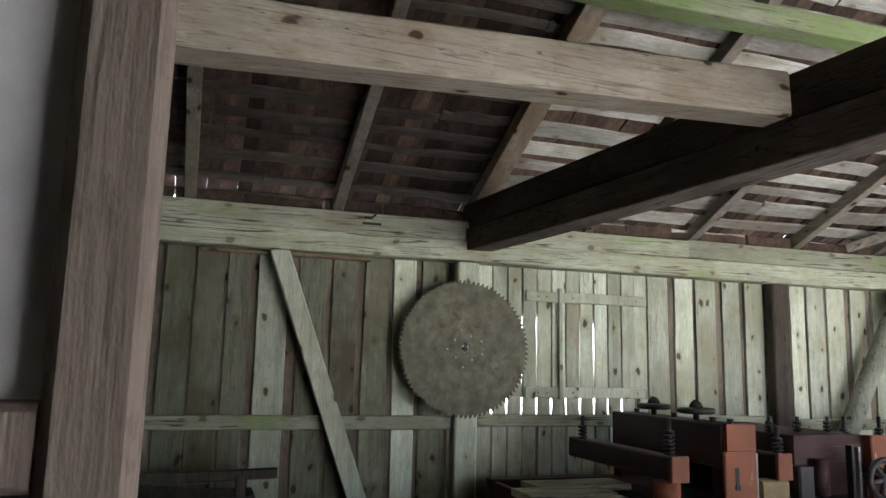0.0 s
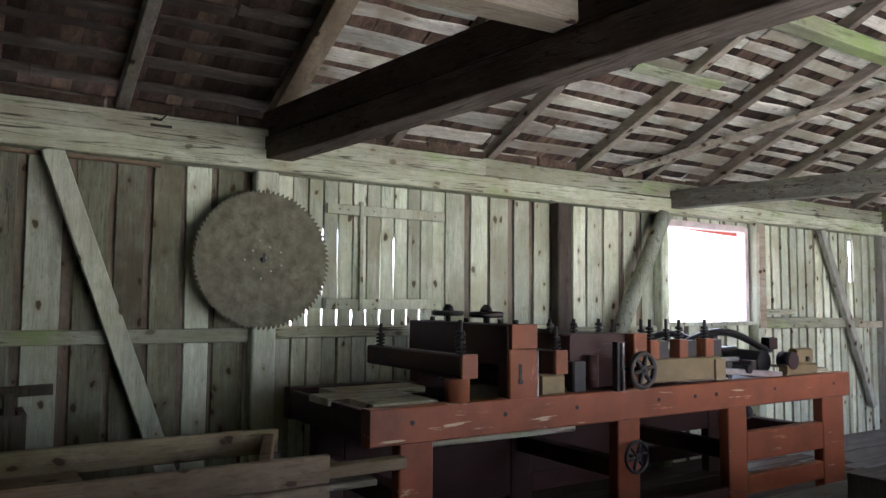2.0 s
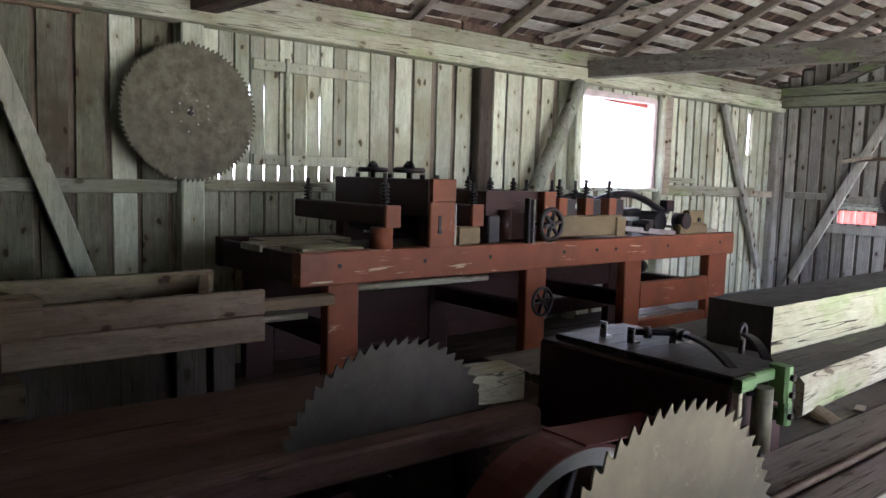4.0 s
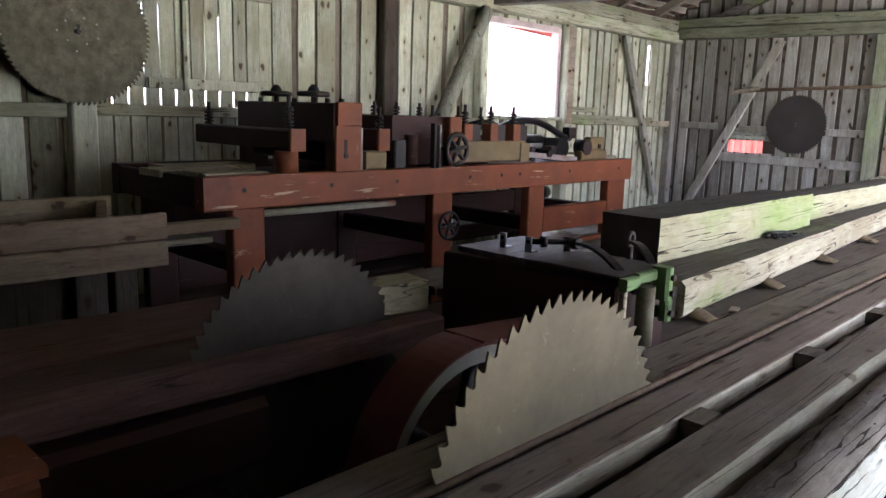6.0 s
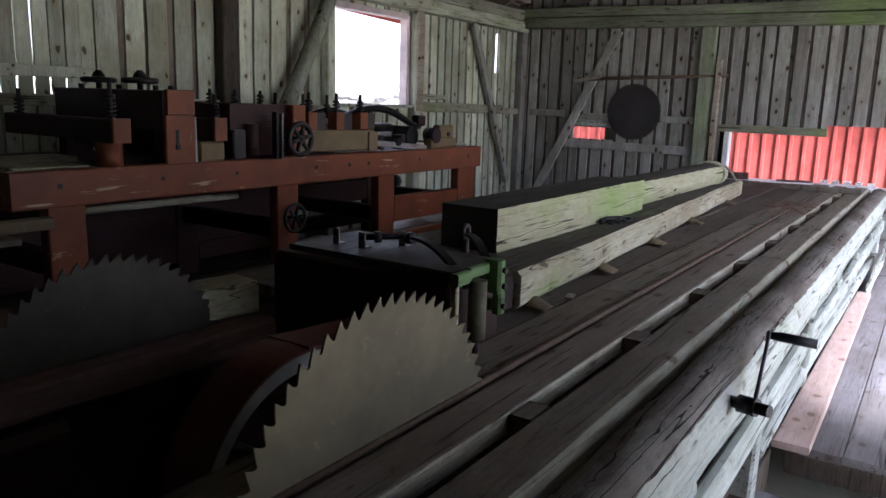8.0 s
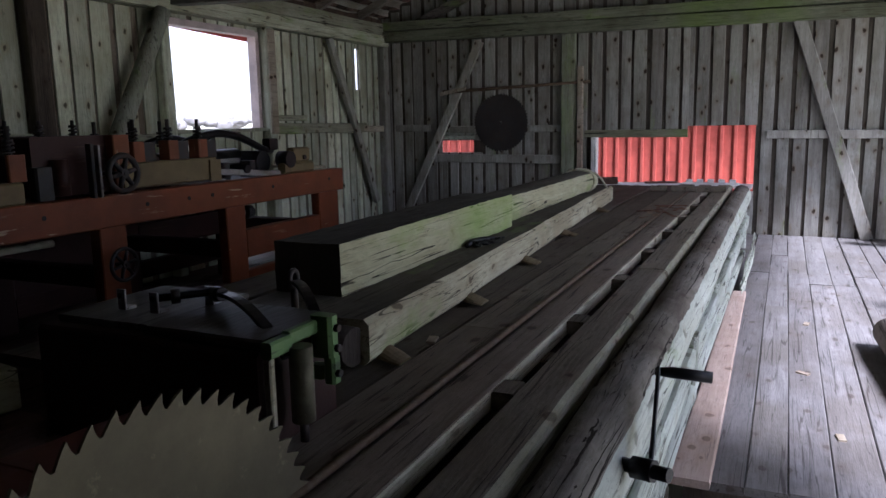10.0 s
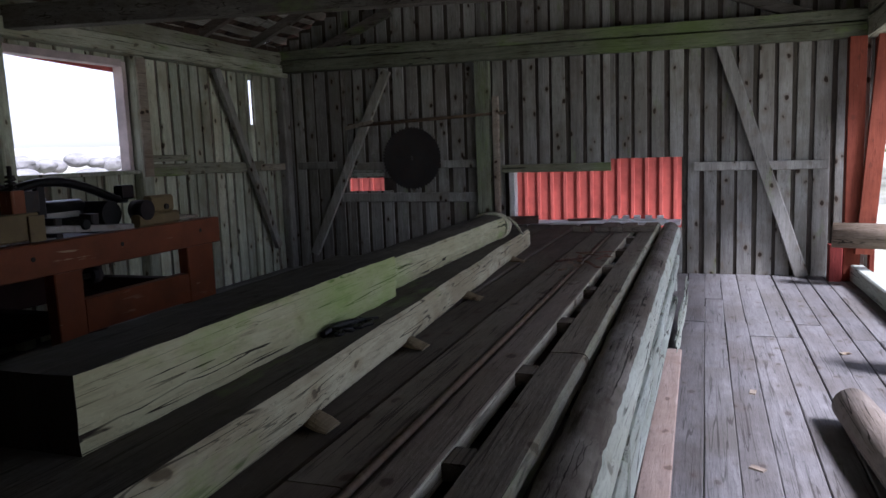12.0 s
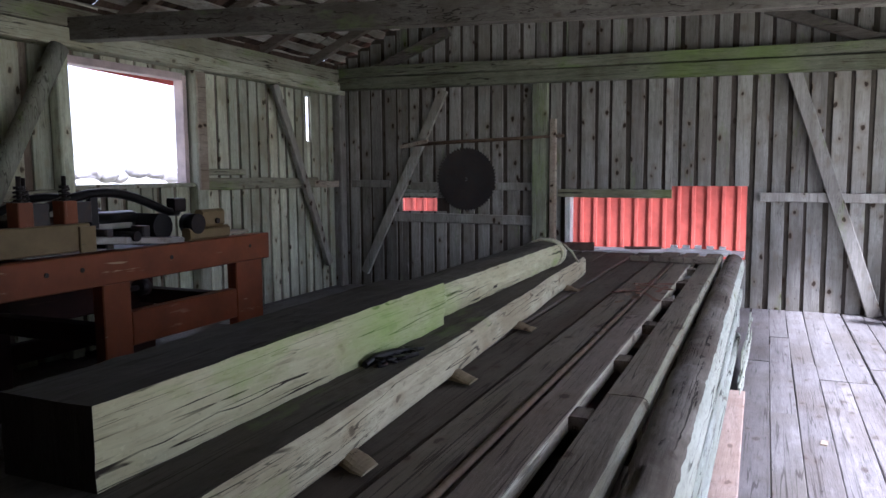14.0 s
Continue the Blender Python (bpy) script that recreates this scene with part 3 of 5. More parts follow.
part("casing", B(7.815, 7.945, 5.275, 5.299, 1.40, 2.60, wob=0.003), "light_x", win, "pale casing board")

# east wall
wall_e = structure("wall_east", "grey plank end wall with rails, braces and gable", "wall")
HOLES_E = ((0.95, 2.19, 0.62, 1.25), (0.125, 0.95, 0.55, 1.385), (3.95, 4.46, 1.05, 1.225))


def gable_top(y):
    return roof_z(y) + 0.04


bm = bmesh.new()
y = YS
while y < YN + 0.05:
    w = ROUGH.uniform(0.18, 0.22)
    for a, b in split_at(y, y, y + w, HOLES_E, 0):
        for z0, z1 in clear_spans(a, b, -0.4, gable_top((a + b) / 2), HOLES_E):
            boxy(bm, X1 + 0.03, X1 + 0.052, a, b + 0.004, z0, z1, 0.0, 0.003, 1)
    y += w
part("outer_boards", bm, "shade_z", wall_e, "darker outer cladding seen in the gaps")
y = YS + 0.1
while y < YN - 0.05:
    w, gap = ROUGH.uniform(0.125, 0.165), ROUGH.uniform(0.035, 0.06)
    for a, b in split_at(y, y, y + w, HOLES_E, gap):
        for z0, z1 in clear_spans(a, b, 0.0, gable_top((a + b) / 2) - 0.05, HOLES_E):
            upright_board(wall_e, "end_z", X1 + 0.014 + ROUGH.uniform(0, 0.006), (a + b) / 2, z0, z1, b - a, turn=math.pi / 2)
    y += w + gap


def rail_y(parent, x, y0, y1, z0, z1, t, h, mat, name="rail", wob=0.004, label=""):
    return part(name, P((x, y0, z0), (x, y1, z1), t, h, 6, wob, 0.008), mat, parent, label)


rail_y(wall_e, 10.76, -0.01, -1.4, 1.265, 1.255, 0.05, 0.1, "end_z")
rail_y(wall_e, 10.76, 2.29, 0.94, 1.30, 1.295, 0.05, 0.1, "mossy_y")
rail_y(wall_e, 10.76, 4.55, 2.45, 0.97, 0.95, 0.06, 0.12, "end_z")
rail_y(wall_e, 10.765, 4.3, 2.45, 1.385, 1.375, 0.045, 0.1, "end_z")
rail_y(wall_e, 10.765, 5.2, 4.62, 1.42, 1.41, 0.045, 0.1, "end_z")
rail_y(wall_e, 10.65, YN - 0.1, YS + 0.05, 2.745, 2.655, 0.16, 0.15, "mossy_y", "beam", 0.006, "end beam green with moss")
rail_y(wall_e, 10.66, YN - 0.1, YS + 0.05, 2.90, 2.81, 0.15, 0.13, "mossy_y", "beam", 0.012)
part("post", B(10.66, 10.79, 2.42, 2.60, 0.0, 2.66, wob=0.006), "mossy_z", wall_e, "post green with moss")
part("post", B(10.64, 10.72, 2.30, 2.37, 0.0, 2.2, wob=0.004), "light_x", wall_e)
part("brace", P((10.72, 3.80, 2.62), (10.72, 5.0, 0.2), 0.06, 0.12, 4, 0.006, up=(0, 1, 0.3)), "end_z", wall_e)
part("brace", P((10.72, -0.30, 2.62), (10.72, -1.17, 0.0), 0.06, 0.14, 4, 0.005, up=(0, 1, 0.3)), "end_z", wall_e, "diagonal brace plank")
part("strut", P((10.68, 4.9, 2.86), (10.68, 3.7, 3.35), 0.08, 0.12, 3, 0.006), "grey_y", wall_e)
part("strut", P((10.68, -1.3, 2.8), (10.68, 0.0, 3.3), 0.08, 0.12, 3, 0.006), "grey_y", wall_e)
for z in (1.245, 1.30, 1.355):
    part("slat", B(10.785, 10.80, 3.92, 4.5, z, z + 0.045, wob=0.003, cham=0.003, seg=2), "edge_x", wall_e, "pale slat over the slit")
part("jamb", B(10.70, 10.86, 2.12, 2.19, 0.62, 1.25), "white", wall_e, "white-painted jamb board")
# white colour here supplies the glare of daylight on the sill
part("sill", B(10.72, 11.1, 0.14, 2.2, 0.58, 0.618, wob=0.006), "white", wall_e, "sill board whitened to stand for daylight")

# unseen west wall, and south side boards added to cut light in the west
wall_w = structure("wall_west", "unseen plank wall added to close the mill", "wall")
bm = bmesh.new()
y = YS
while y < YN:
    boxy(bm, X0 - 0.03, X0, y, y + 0.2, -0.4, gable_top(y + 0.1), 0.0, 0.004, 1)
    y += 0.2
part("boards", bm, "dark_z", wall_w)

wall_s = structure("wall_south", "unseen plank wall added to close the mill", "wall")
bm = bmesh.new()
x = X0
while x < 3.4:
    # from x 2.0 on, boards hang only above 1.7 m to trim incoming light
    boxy(bm, x, x + 0.2, YS - 0.03, YS, -0.4 if x < 2.0 else 1.7, 2.64, 0.0, 0.004, 1)
    x += 0.2
part("boards", bm, "dark_z", wall_s)

# floor: main deck planks, and the sunken bay where the path begins
floor = structure("floor", "worn grey plank floor with open joints", "floor")
FLOOR_MESH = {}


def floor_plank(x0, x1, y, w, z, name="plank", mat="floor_x"):
    key = (round(w, 2), ROUGH.randrange(4), mat)
    if key not in FLOOR_MESH:
        bm = bmesh.new()
        prism(bm, (0, 0, -0.02), (1, 0, -0.02), key[0], 0.04, 2, 0.003, 0.005, rnd=ROUGH)
        me = bpy.data.meshes.new("plank")
        bmesh.ops.recalc_face_normals(bm, faces=bm.faces)
        bm.to_mesh(me)
        bm.free()
        me.materials.append(M[mat])
        FLOOR_MESH[key] = me
    ob = new(name, FLOOR_MESH[key])
    ob.parent = floor
    ob.matrix_basis = Matrix.Translation((x0, y, z + ROUGH.uniform(-0.004, 0.003))) @ Matrix.Rotation(ROUGH.uniform(-0.002, 0.002), 4, "Z") @ Matrix.Diagonal((x1 - x0, 1, 1, 1))


y = YS
while y < YN - 0.03:
    w = ROUGH.uniform(0.15, 0.19)
    start = FLOOR_EDGE if y < 0.16 else X0
    cuts = [start]
    if y < 0.16:
        if ROUGH.random() < 0.75:
            cuts.append(ROUGH.choice((7.85, 8.3, 6.9)))
        if ROUGH.random() < 0.5:
            cuts.insert(1, ROUGH.choice((5.1, 5.9)))
        if ROUGH.random() < 0.4:
            cuts.append(9.3)
    else:
        cuts += [1.0 + ROUGH.uniform(-1, 1), 7.7 + ROUGH.uniform(-0.1, 0.5)]
    cuts.append(X1)
    for a, b in zip(cuts, cuts[1:]):
        # open deck and east end keep the plain colour, the rest is shaded
        floor_plank(a + 0.004, b - 0.004, y + w / 2, w, 0.0, mat="floor_x" if y < 0.16 or a > 7.5 else "floor_shade")
    y += w + ROUGH.uniform(0.003, 0.009)
y = YS
while y < 0.15:
    w = ROUGH.uniform(0.16, 0.2)
    floor_plank(X0, FLOOR_EDGE - 0.2 - ROUGH.uniform(0, 0.12), y + w / 2, w, -0.14)
    y += w + 0.012
part("joist", B(FLOOR_EDGE + 0.55, FLOOR_EDGE + 0.65, YS, 0.16, -0.4, -0.045), "dark_z", floor, "dark joist under the floor's edge")
part("joist", B(X0, FLOOR_EDGE, 0.16, 0.24, -0.4, -0.045), "dark_z", floor)

# roof: shingles over battens over rafters
roof = structure("roof", "dark wooden shingle roof seen from below", "roof")
bm = bmesh.new()
for sgn, y_eave in ((1, 5.95), (-1, -2.45)):
    x = X0 - 0.3
    while x < X1 + 0.4:
        w = ROUGH.uniform(0.085, 0.12)
        lo = y_eave + sgn * ROUGH.uniform(-0.12, 0.05)
        if ROUGH.random() < 0.05:
            lo = y_eave - sgn * ROUGH.uniform(0.38, 0.425)
        hi = RIDGE_Y
        o = ROUGH.uniform(0.085, 0.105)
        prism(bm, (x + w / 2, lo, roof_z(lo) + o), (x + w / 2, hi, roof_z(hi) + o), w - ROUGH.uniform(-0.004, 0.002), 0.014, 1, 0, 0.002, rnd=ROUGH)
        x += w
part("shingles", bm, "shingle", roof)
bm = bmesh.new()
for y_e in (5.52, -2.0):
    prism(bm, ((X0 + X1) / 2, y_e, roof_z(y_e) + 0.15), ((X0 + X1) / 2, RIDGE_Y, roof_z(RIDGE_Y) + 0.15), X1 - X0 + 0.8, 0.02, 1, 0, 0.002)
part("shingles", bm, "shingle", roof, "outer shingle course")
bm = bmesh.new()
for sgn in (1, -1):
    d = 0.0
    while d < 4.1:
        y = (5.75 - d) if sgn > 0 else (-2.25 + d)
        w = ROUGH.uniform(0.09, 0.15)
        x = X0 - 0.2
        while x < X1 + 0.2:
            ln = ROUGH.uniform(1.4, 4.0)
            if x < 2.0:
                ln = min(ln, 2.05 - x)
            e = min(x + ln, X1 + 0.3)
            # battens that start west of x 2.0 take the shaded colour
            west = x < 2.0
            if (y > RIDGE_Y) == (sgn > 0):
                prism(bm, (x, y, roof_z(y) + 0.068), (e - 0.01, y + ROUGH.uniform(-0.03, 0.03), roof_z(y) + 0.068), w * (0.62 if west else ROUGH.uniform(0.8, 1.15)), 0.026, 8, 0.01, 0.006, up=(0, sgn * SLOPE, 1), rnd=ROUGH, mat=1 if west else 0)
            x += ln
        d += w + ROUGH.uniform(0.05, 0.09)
tagged(link_mesh("ceiling", bm, ["batten_x", "west_shade_x"]), "rough grey waney roof battens with gaps under shingles", "ceiling", kind="structure")
frame_roof = structure("roof_frame", "weathered rafters, purlin and wind braces", "roof frame")
for x in (-2.1, -1.1, -0.1, 0.95, 2.02, 3.05, 4.07, 5.17, 6.12, 7.07, 8.1, 9.15, 10.2):
    wide = 0.15 if abs(x - 2.02) < 0.1 else 0.085
    for y0, y1 in ((5.85, RIDGE_Y + 0.01), (-2.35, RIDGE_Y - 0.01)):
        part("rafter", P((x, y0, roof_z(y0)), (x + ROUGH.uniform(-0.03, 0.03), y1, roof_z(y1)), wide, 0.105, 5, 0.004), "pale_y" if wide > 0.1 else "raft_y", frame_roof)
part("purlin", P((X0, 3.30, roof_z(3.30) - 0.125), (X1 - 0.05, 3.30, roof_z(3.30) - 0.125), 0.14, 0.13, 10, 0.008), "mossy_x", frame_roof, "purlin green with moss")
part("purlin", P((X0, 0.2, roof_z(0.2) - 0.125), (X1 - 0.05, 0.2, roof_z(0.2) - 0.125), 0.14, 0.13, 10, 0.008), "mossy_x", frame_roof)
part("wind_brace", P((5.66, 5.33, roof_z(5.33) - 0.08), (8.9, 2.3, roof_z(2.3) - 0.08), 0.1, 0.05, 5, 0.004, up=(0, SLOPE, 1)), "raft_y", frame_roof, "long diagonal wind brace under the rafters")
part("board", P((4.5, 4.1, roof_z(4.1) - 0.065), (5.55, 4.08, roof_z(4.08) - 0.065), 0.11, 0.025, 2, 0.004, up=(0, SLOPE, 1)), "mossy_x", frame_roof, "short mossy board nailed under the rafters")
x = X0
while x < X1:
    w = ROUGH.uniform(0.22, 0.6)
    part("eave_filler", B(x, min(x + w - ROUGH.uniform(0.0, 0.022), X1), 5.445, 5.47, 2.9, 3.06 - ROUGH.uniform(0, 0.035), wob=0.008, cham=0.003, seg=3), "shingle", frame_roof)
    x += w
part("tie_beam", P((1.99, 5.42, 2.79), (2.88, YS + 0.05, 2.79), 0.2, 0.17, 8, 0.006), "beam_y", frame_roof, "dark squared tie beam")
part("tie_beam", P((2.0, 5.38, 2.985), (2.89, YS + 0.05, 2.985), 0.17, 0.19, 8, 0.008), "beam_y", frame_roof)
part("tie_beam", P((6.34, 5.42, 2.765), (7.87, YS + 0.05, 2.765), 0.15, 0.19, 8, 0.006), "grey_y", frame_roof, "grey tie beam")
part("cross_beam", P((-1.4, 2.34, 2.83), (2.22, 2.4, 2.966), 0.17, 0.19, 6, 0.004, 0.01), "light_x", frame_roof, "pale planed beam with knots")
part("post", B(-0.36, -0.172, 2.24, 2.44, 0.0, 2.86, wob=0.003, cham=0.012), "post_z", frame_roof, "roof post with knots")
part("header", P((X0, YS + 0.1, 2.73), (X1, YS + 0.1, 2.68), 0.18, 0.2, 10, 0.006), "beam_x", frame_roof, "header beam over the open front")
part("plate", P((X0, YS + 0.1, 2.9), (X1, YS + 0.1, 2.87), 0.16, 0.13, 10, 0.008), "beam_x", frame_roof)
part("corner_post", B(10.50, 10.66, -1.71, -1.545, -0.4, 2.58, wob=0.004), "redpost_z", frame_roof, "red-painted corner post")
part("corner_board", B(10.68, 10.79, -1.88, -1.83, -0.4, 2.66, wob=0.003), "redpost_z", frame_roof)
part("corner_board", P((10.46, -1.885, 2.58), (10.46, -1.73, 0.3), 0.05, 0.17, 3, 0.004, up=(0, 1, 0)), "redpost_z", frame_roof, "slanting red-painted plank")
part("sill_block", B(10.44, 10.60, -1.53, -1.40, 0.0, 0.40, wob=0.003, cham=0.01), "redpost_z", frame_roof, "short red block under the log end")
for k in range(6):
    part("eave_board", P((10.9 + 0.0, -1.95 - 0.09 * k, roof_z(-1.95 - 0.09 * k) + 0.03), (9.4, -1.95 - 0.09 * k, roof_z(-1.95 - 0.09 * k) + 0.03), 0.08, 0.03, 2, 0.004), "redpost_z", frame_roof)


# ---- things: the log saw table ----
TOP = 0.695
R2 = random.Random(8)
table = thing("log_saw_table", (5, 1.2, 0), "long dark plank saw table on a pale timber frame", "saw table")
TX0, TX1 = -1.2, 10.0
def worn_plank(x0, x1, y0, y1, r=0.03, pale=4):
    """A table plank, its south edge worn round and coloured pale for the light on it."""
    bm = bmesh.new()
    rings = []
    n = max(2, int((x1 - x0) / 0.18))
    for k in range(n + 1):
        x = x0 + (x1 - x0) * k / n
        q = r * (1 + 0.35 * noise.noise(Vector((x * 1.7, y0 * 9, 0))) + 0.25 * noise.noise(Vector((x * 6, y0 * 9, 4))))
        d = 0.003 * noise.noise(Vector((x * 2.3, y0 * 5, 7)))
        prof = ((y0 + d, TOP - 0.065), (y0 + d, TOP - q * 1.1), (y0 + d + q * 0.28, TOP - q * 0.42), (y0 + d + q * 0.8, TOP - q * 0.1), (y0 + q * 1.35, TOP), (y1 - 0.006, TOP), (y1, TOP - 0.006), (y1, TOP - 0.065))
        rings.append([bm.verts.new((x, a, b)) for a, b in prof])
    for A, C2 in zip(rings, rings[1:]):
        for q in range(8):
            f = bm.faces.new((A[q], A[(q + 1) % 8], C2[(q + 1) % 8], C2[q]))
            f.material_index = 1 if q < pale else 0
    bm.faces.new(rings[0])
    bm.faces.new(rings[-1])
    return bm


for y0, y1, cut, r, pale in ((0.318, 0.482, 4.6, 0.028, 3), (0.558, 0.70, 6.3, 0.010, 2), (0.752, 0.925, 3.2, 0.010, 0)):
    part("plank", worn_plank(TX0, cut - 0.003, y0, y1, r, pale), ["table_x", "worn_x"], table)
    part("plank", worn_plank(cut + 0.003, TX1, y0, y1, r, pale), ["table_x", "worn_x"], table)
x = 1.69 - 0.867 * 3
while x < TX1 - 0.2:
    part("spacer", B(x, x + 0.118, 0.484, 0.557, TOP - 0.06, TOP - 0.004, wob=0.001), "table_x", table)
    x += 0.867
part("carriage_rail", T([(TX0, 0.727, TOP - 0.004), (3, 0.728, TOP), (6, 0.726, TOP - 0.002), (9.6, 0.727, TOP)], 0.013, n=8), "rust", table, "rusty iron carriage rail")
part("rail_bed", B(TX0, TX1, 0.701, 0.751, TOP - 0.06, TOP - 0.018), "table_x", table)
# waney outer slab, lime-washed side beam, posts and lower rails
bm = bmesh.new()
n = 320
rings = []
for k in range(n + 1):
    x = TX0 + (TX1 - TX0) * k / n
    j = lambda s, q: s * (1.3 * noise.noise(Vector((x * 2.5, q, 0))) + 1.1 * noise.noise(Vector((x * 11, q + 9, 3))) + R2.uniform(-0.25, 0.25))
    prof = ((0.292, 0.56), (0.290 + j(0.008, 1), 0.664 + j(0.008, 2)), (0.272 + j(0.008, 7), 0.688 + j(0.010, 3)), (0.25, 0.692 + j(0.014, 4)), (0.225, 0.696 + j(0.014, 5)), (0.195 + j(0.008, 8), 0.692 + j(0.010, 6)), (0.165, 0.680 + j(0.006, 10)), (0.138 + j(0.006, 11), 0.655 + j(0.005, 12)), (0.120 + j(0.005, 13), 0.62), (0.112 + j(0.005, 14), 0.57), (0.116, 0.53), (0.14, 0.49), (0.292, 0.49))
    rings.append([bm.verts.new((x, a, b)) for a, b in prof])
for A, C in zip(rings, rings[1:]):
    for i in range(len(A)):
        f = bm.faces.new((A[i], A[(i + 1) % len(A)], C[(i + 1) % len(A)], C[i]))
        f.material_index = 1 if 7 <= i <= 10 else 0
bm.faces.new(rings[0])
bm.faces.new(rings[-1])
part("edge_log", bm, ["bark_x", "edge_x"], table, "half-round edge log with dark bark on top and a lime-washed flank", smooth=True)
part("side_beam", B(TX0, TX1, 0.15, 0.325, 0.40, 0.489, wob=0.006, cham=0.02, seg=16), "edge_x", table, "lime-washed side beam")
part("lower_rail", B(TX0, TX1, 0.13, 0.19, 0.22, 0.34, wob=0.006, cham=0.015, seg=14), "edge_x", table)
part("lower_pole", T([(3.2, 0.17, 0.10), (4.5, 0.18, 0.11), (6.0, 0.16, 0.09), (7.4, 0.15, 0.1), (8.6, 0.12, 0.13)], [0.04, 0.045, 0.04, 0.042, 0.03], n=10, wob=0.12), "edge_x", table, "whitewashed pole along the floor")
for k in range(9):
    x = TX0 + 0.3 + k * 1.32
    part("leg", B(x, x + 0.13, 0.14, 0.30, -0.14 if x < FLOOR_EDGE else 0.0, 0.399, wob=0.003, cham=0.012), "edge_x", table)
    if x > 1.9:
        part("leg", B(x, x + 0.13, 2.2, 2.36, 0.0, 0.62, wob=0.003, cham=0.012), "table_x", table)
    part("brace", P((x + 0.14, 0.2, 0.18), (x + 0.50, 0.2, 0.36), 0.05, 0.09, 1, 0.004), "edge_x", table)
    part("bearer", B(x, x + 0.12, 0.327, 2.42 if x > 1.9 else 0.93, 0.50, 0.633, wob=0.003), "table_x", table)
for y0, y1 in ((0.94, 1.2), (1.21, 1.5), (1.51, 1.78), (1.79, 2.1), (2.11, 2.45)):
    part("plank", B(2.0 if y0 < 1.79 else 2.3, TX1 - R2.uniform(0, 0.2), y0, y1 - 0.008, TOP - 0.06, TOP - 0.012 - R2.uniform(0, 0.008), wob=0.003, cham=0.01), "deck_x", table)
for y0, y1 in ((0.335, 0.62), (0.63, 0.90), (0.95, 1.12)):
    part("end_block", B(9.0 + R2.uniform(0, 0.04), 9.11, y0, y1, TOP + 0.001, TOP + 0.055 + R2.uniform(0, 0.012), wob=0.005, cham=0.01, seg=3), "table_x", table, "dark stop block across the table's end")
# rack pieces are white for the daylight that falls on them
part("rack_base", B(10.88, 10.96, 0.30, 1.0, 0.619, 0.645, wob=0.004, cham=0.006, seg=4), "white", table, "notched rack whitened to stand for daylight")
for k in range(5):
    part("rack_tooth", B(10.885, 10.955, 0.34 + 0.135 * k, 0.415 + 0.135 * k, 0.6455, 0.68 + R2.uniform(0, 0.01), wob=0.004, cham=0.008, seg=1), "white", table)
part("end_plate", P((10.92, 1.5, 0.635), (11.0, 1.08, 0.637), 0.12, 0.02, 3, 0.005, 0.006), "bench_x", table, "dark plate lying across the sill")
part("end_plank", P((9.85, 2.08, 0.735), (9.93, 1.66, 0.735), 0.14, 0.08, 3, 0.006, 0.01), "bench_x", table, "dark plank end at the opening")
for x, y, a in ((8.6, 1.75, 0.2), (9.0, 2.0, 0.15)):
    part("stop", P((x, y, TOP + 0.02), (x + 1.0, y + a, TOP + 0.025), 0.12, 0.05, 2, 0.006), "table_x", table)

# added blocker that keeps the table's slots and leg openings dark
part("skirt", B(TX0, TX1, 0.40, 0.425, 0.02, 0.60, cham=0.004), "dark_z", table, "added dark boards that block light under the table")
# crank on the table's side
crank = thing("crank_handle", (2.5, 0.05, 0.58), "black iron crank with a round grip", "crank")
part("shaft", T([(2.385, 0.14, 0.612), (2.33, 0.0, 0.626)], 0.019, n=10), "gloss", crank)
part("collar", T([(2.368, 0.095, 0.616), (2.348, 0.04, 0.622)], 0.03, n=8), "gloss", crank)
part("arm", P((2.34, 0.05, 0.606), (2.80, 0.10, 0.737), 0.012, 0.03, 4, 0.001, 0.004), "gloss", crank)
part("grip", T([(2.797, 0.11, 0.733), (2.81, 0.06, 0.731), (2.825, -0.055, 0.724)], [0.012, 0.018, 0.018], n=10), "gloss", crank)

# hewn log on a slab on cleats
slab = thing("sawn_slab", (5, 1.3, 0.74), "thick weathered sawn slab lying on cleats", "slab")
slab_body = part("slab_body", P((2.60, 1.295, 0.7755), (7.85, 1.55, 0.7755), 0.56, 0.156, 12, 0.006, 0.02, w1=0.5), ["plank_x", "shade_top_x"], slab)
for x in (2.75, 3.62, 4.6, 5.68, 7.1):
    c = thing("cleat", (x, 1.2, TOP), "half-round pale offcut wedged under the slab", "cleat", "cleats under the slab")
    y0 = 0.89 + 0.0535 * (x - 2.7)
    bm = bmesh.new()
    rings = []
    for k in range(5):
        f = k / 4
        hw, hh = 0.07 * (0.75 + 0.25 * f) + R2.uniform(-0.006, 0.006), 0.008 + 0.034 * min(1.0, f * 1.3)
        rings.append([bm.verts.new((x + 0.1 * (f - 0.5) + hw * math.cos(math.pi * q / 8), y0 + 0.03 + 0.19 * f, TOP + 0.002 + hh * math.sin(math.pi * q / 8))) for q in range(9)])
    for A, C2 in zip(rings, rings[1:]):
        for q in range(9):
            bm.faces.new((A[q], A[(q + 1) % 9], C2[(q + 1) % 9], C2[q]))
    bm.faces.new(rings[0])
    bm.faces.new(rings[-1])
    part("wedge", bm, "yellow_x", c)
part("round_end", T([(2.585, 1.05, TOP + 0.072), (2.60, 1.13, TOP + 0.074), (2.62, 1.2, TOP + 0.074)], [0.066, 0.07, 0.07], n=14, wob=0.05), "end_grain", slab, "dark round end under the slab")
# shade painted on the slab's upward faces
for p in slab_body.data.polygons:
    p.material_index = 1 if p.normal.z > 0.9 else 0
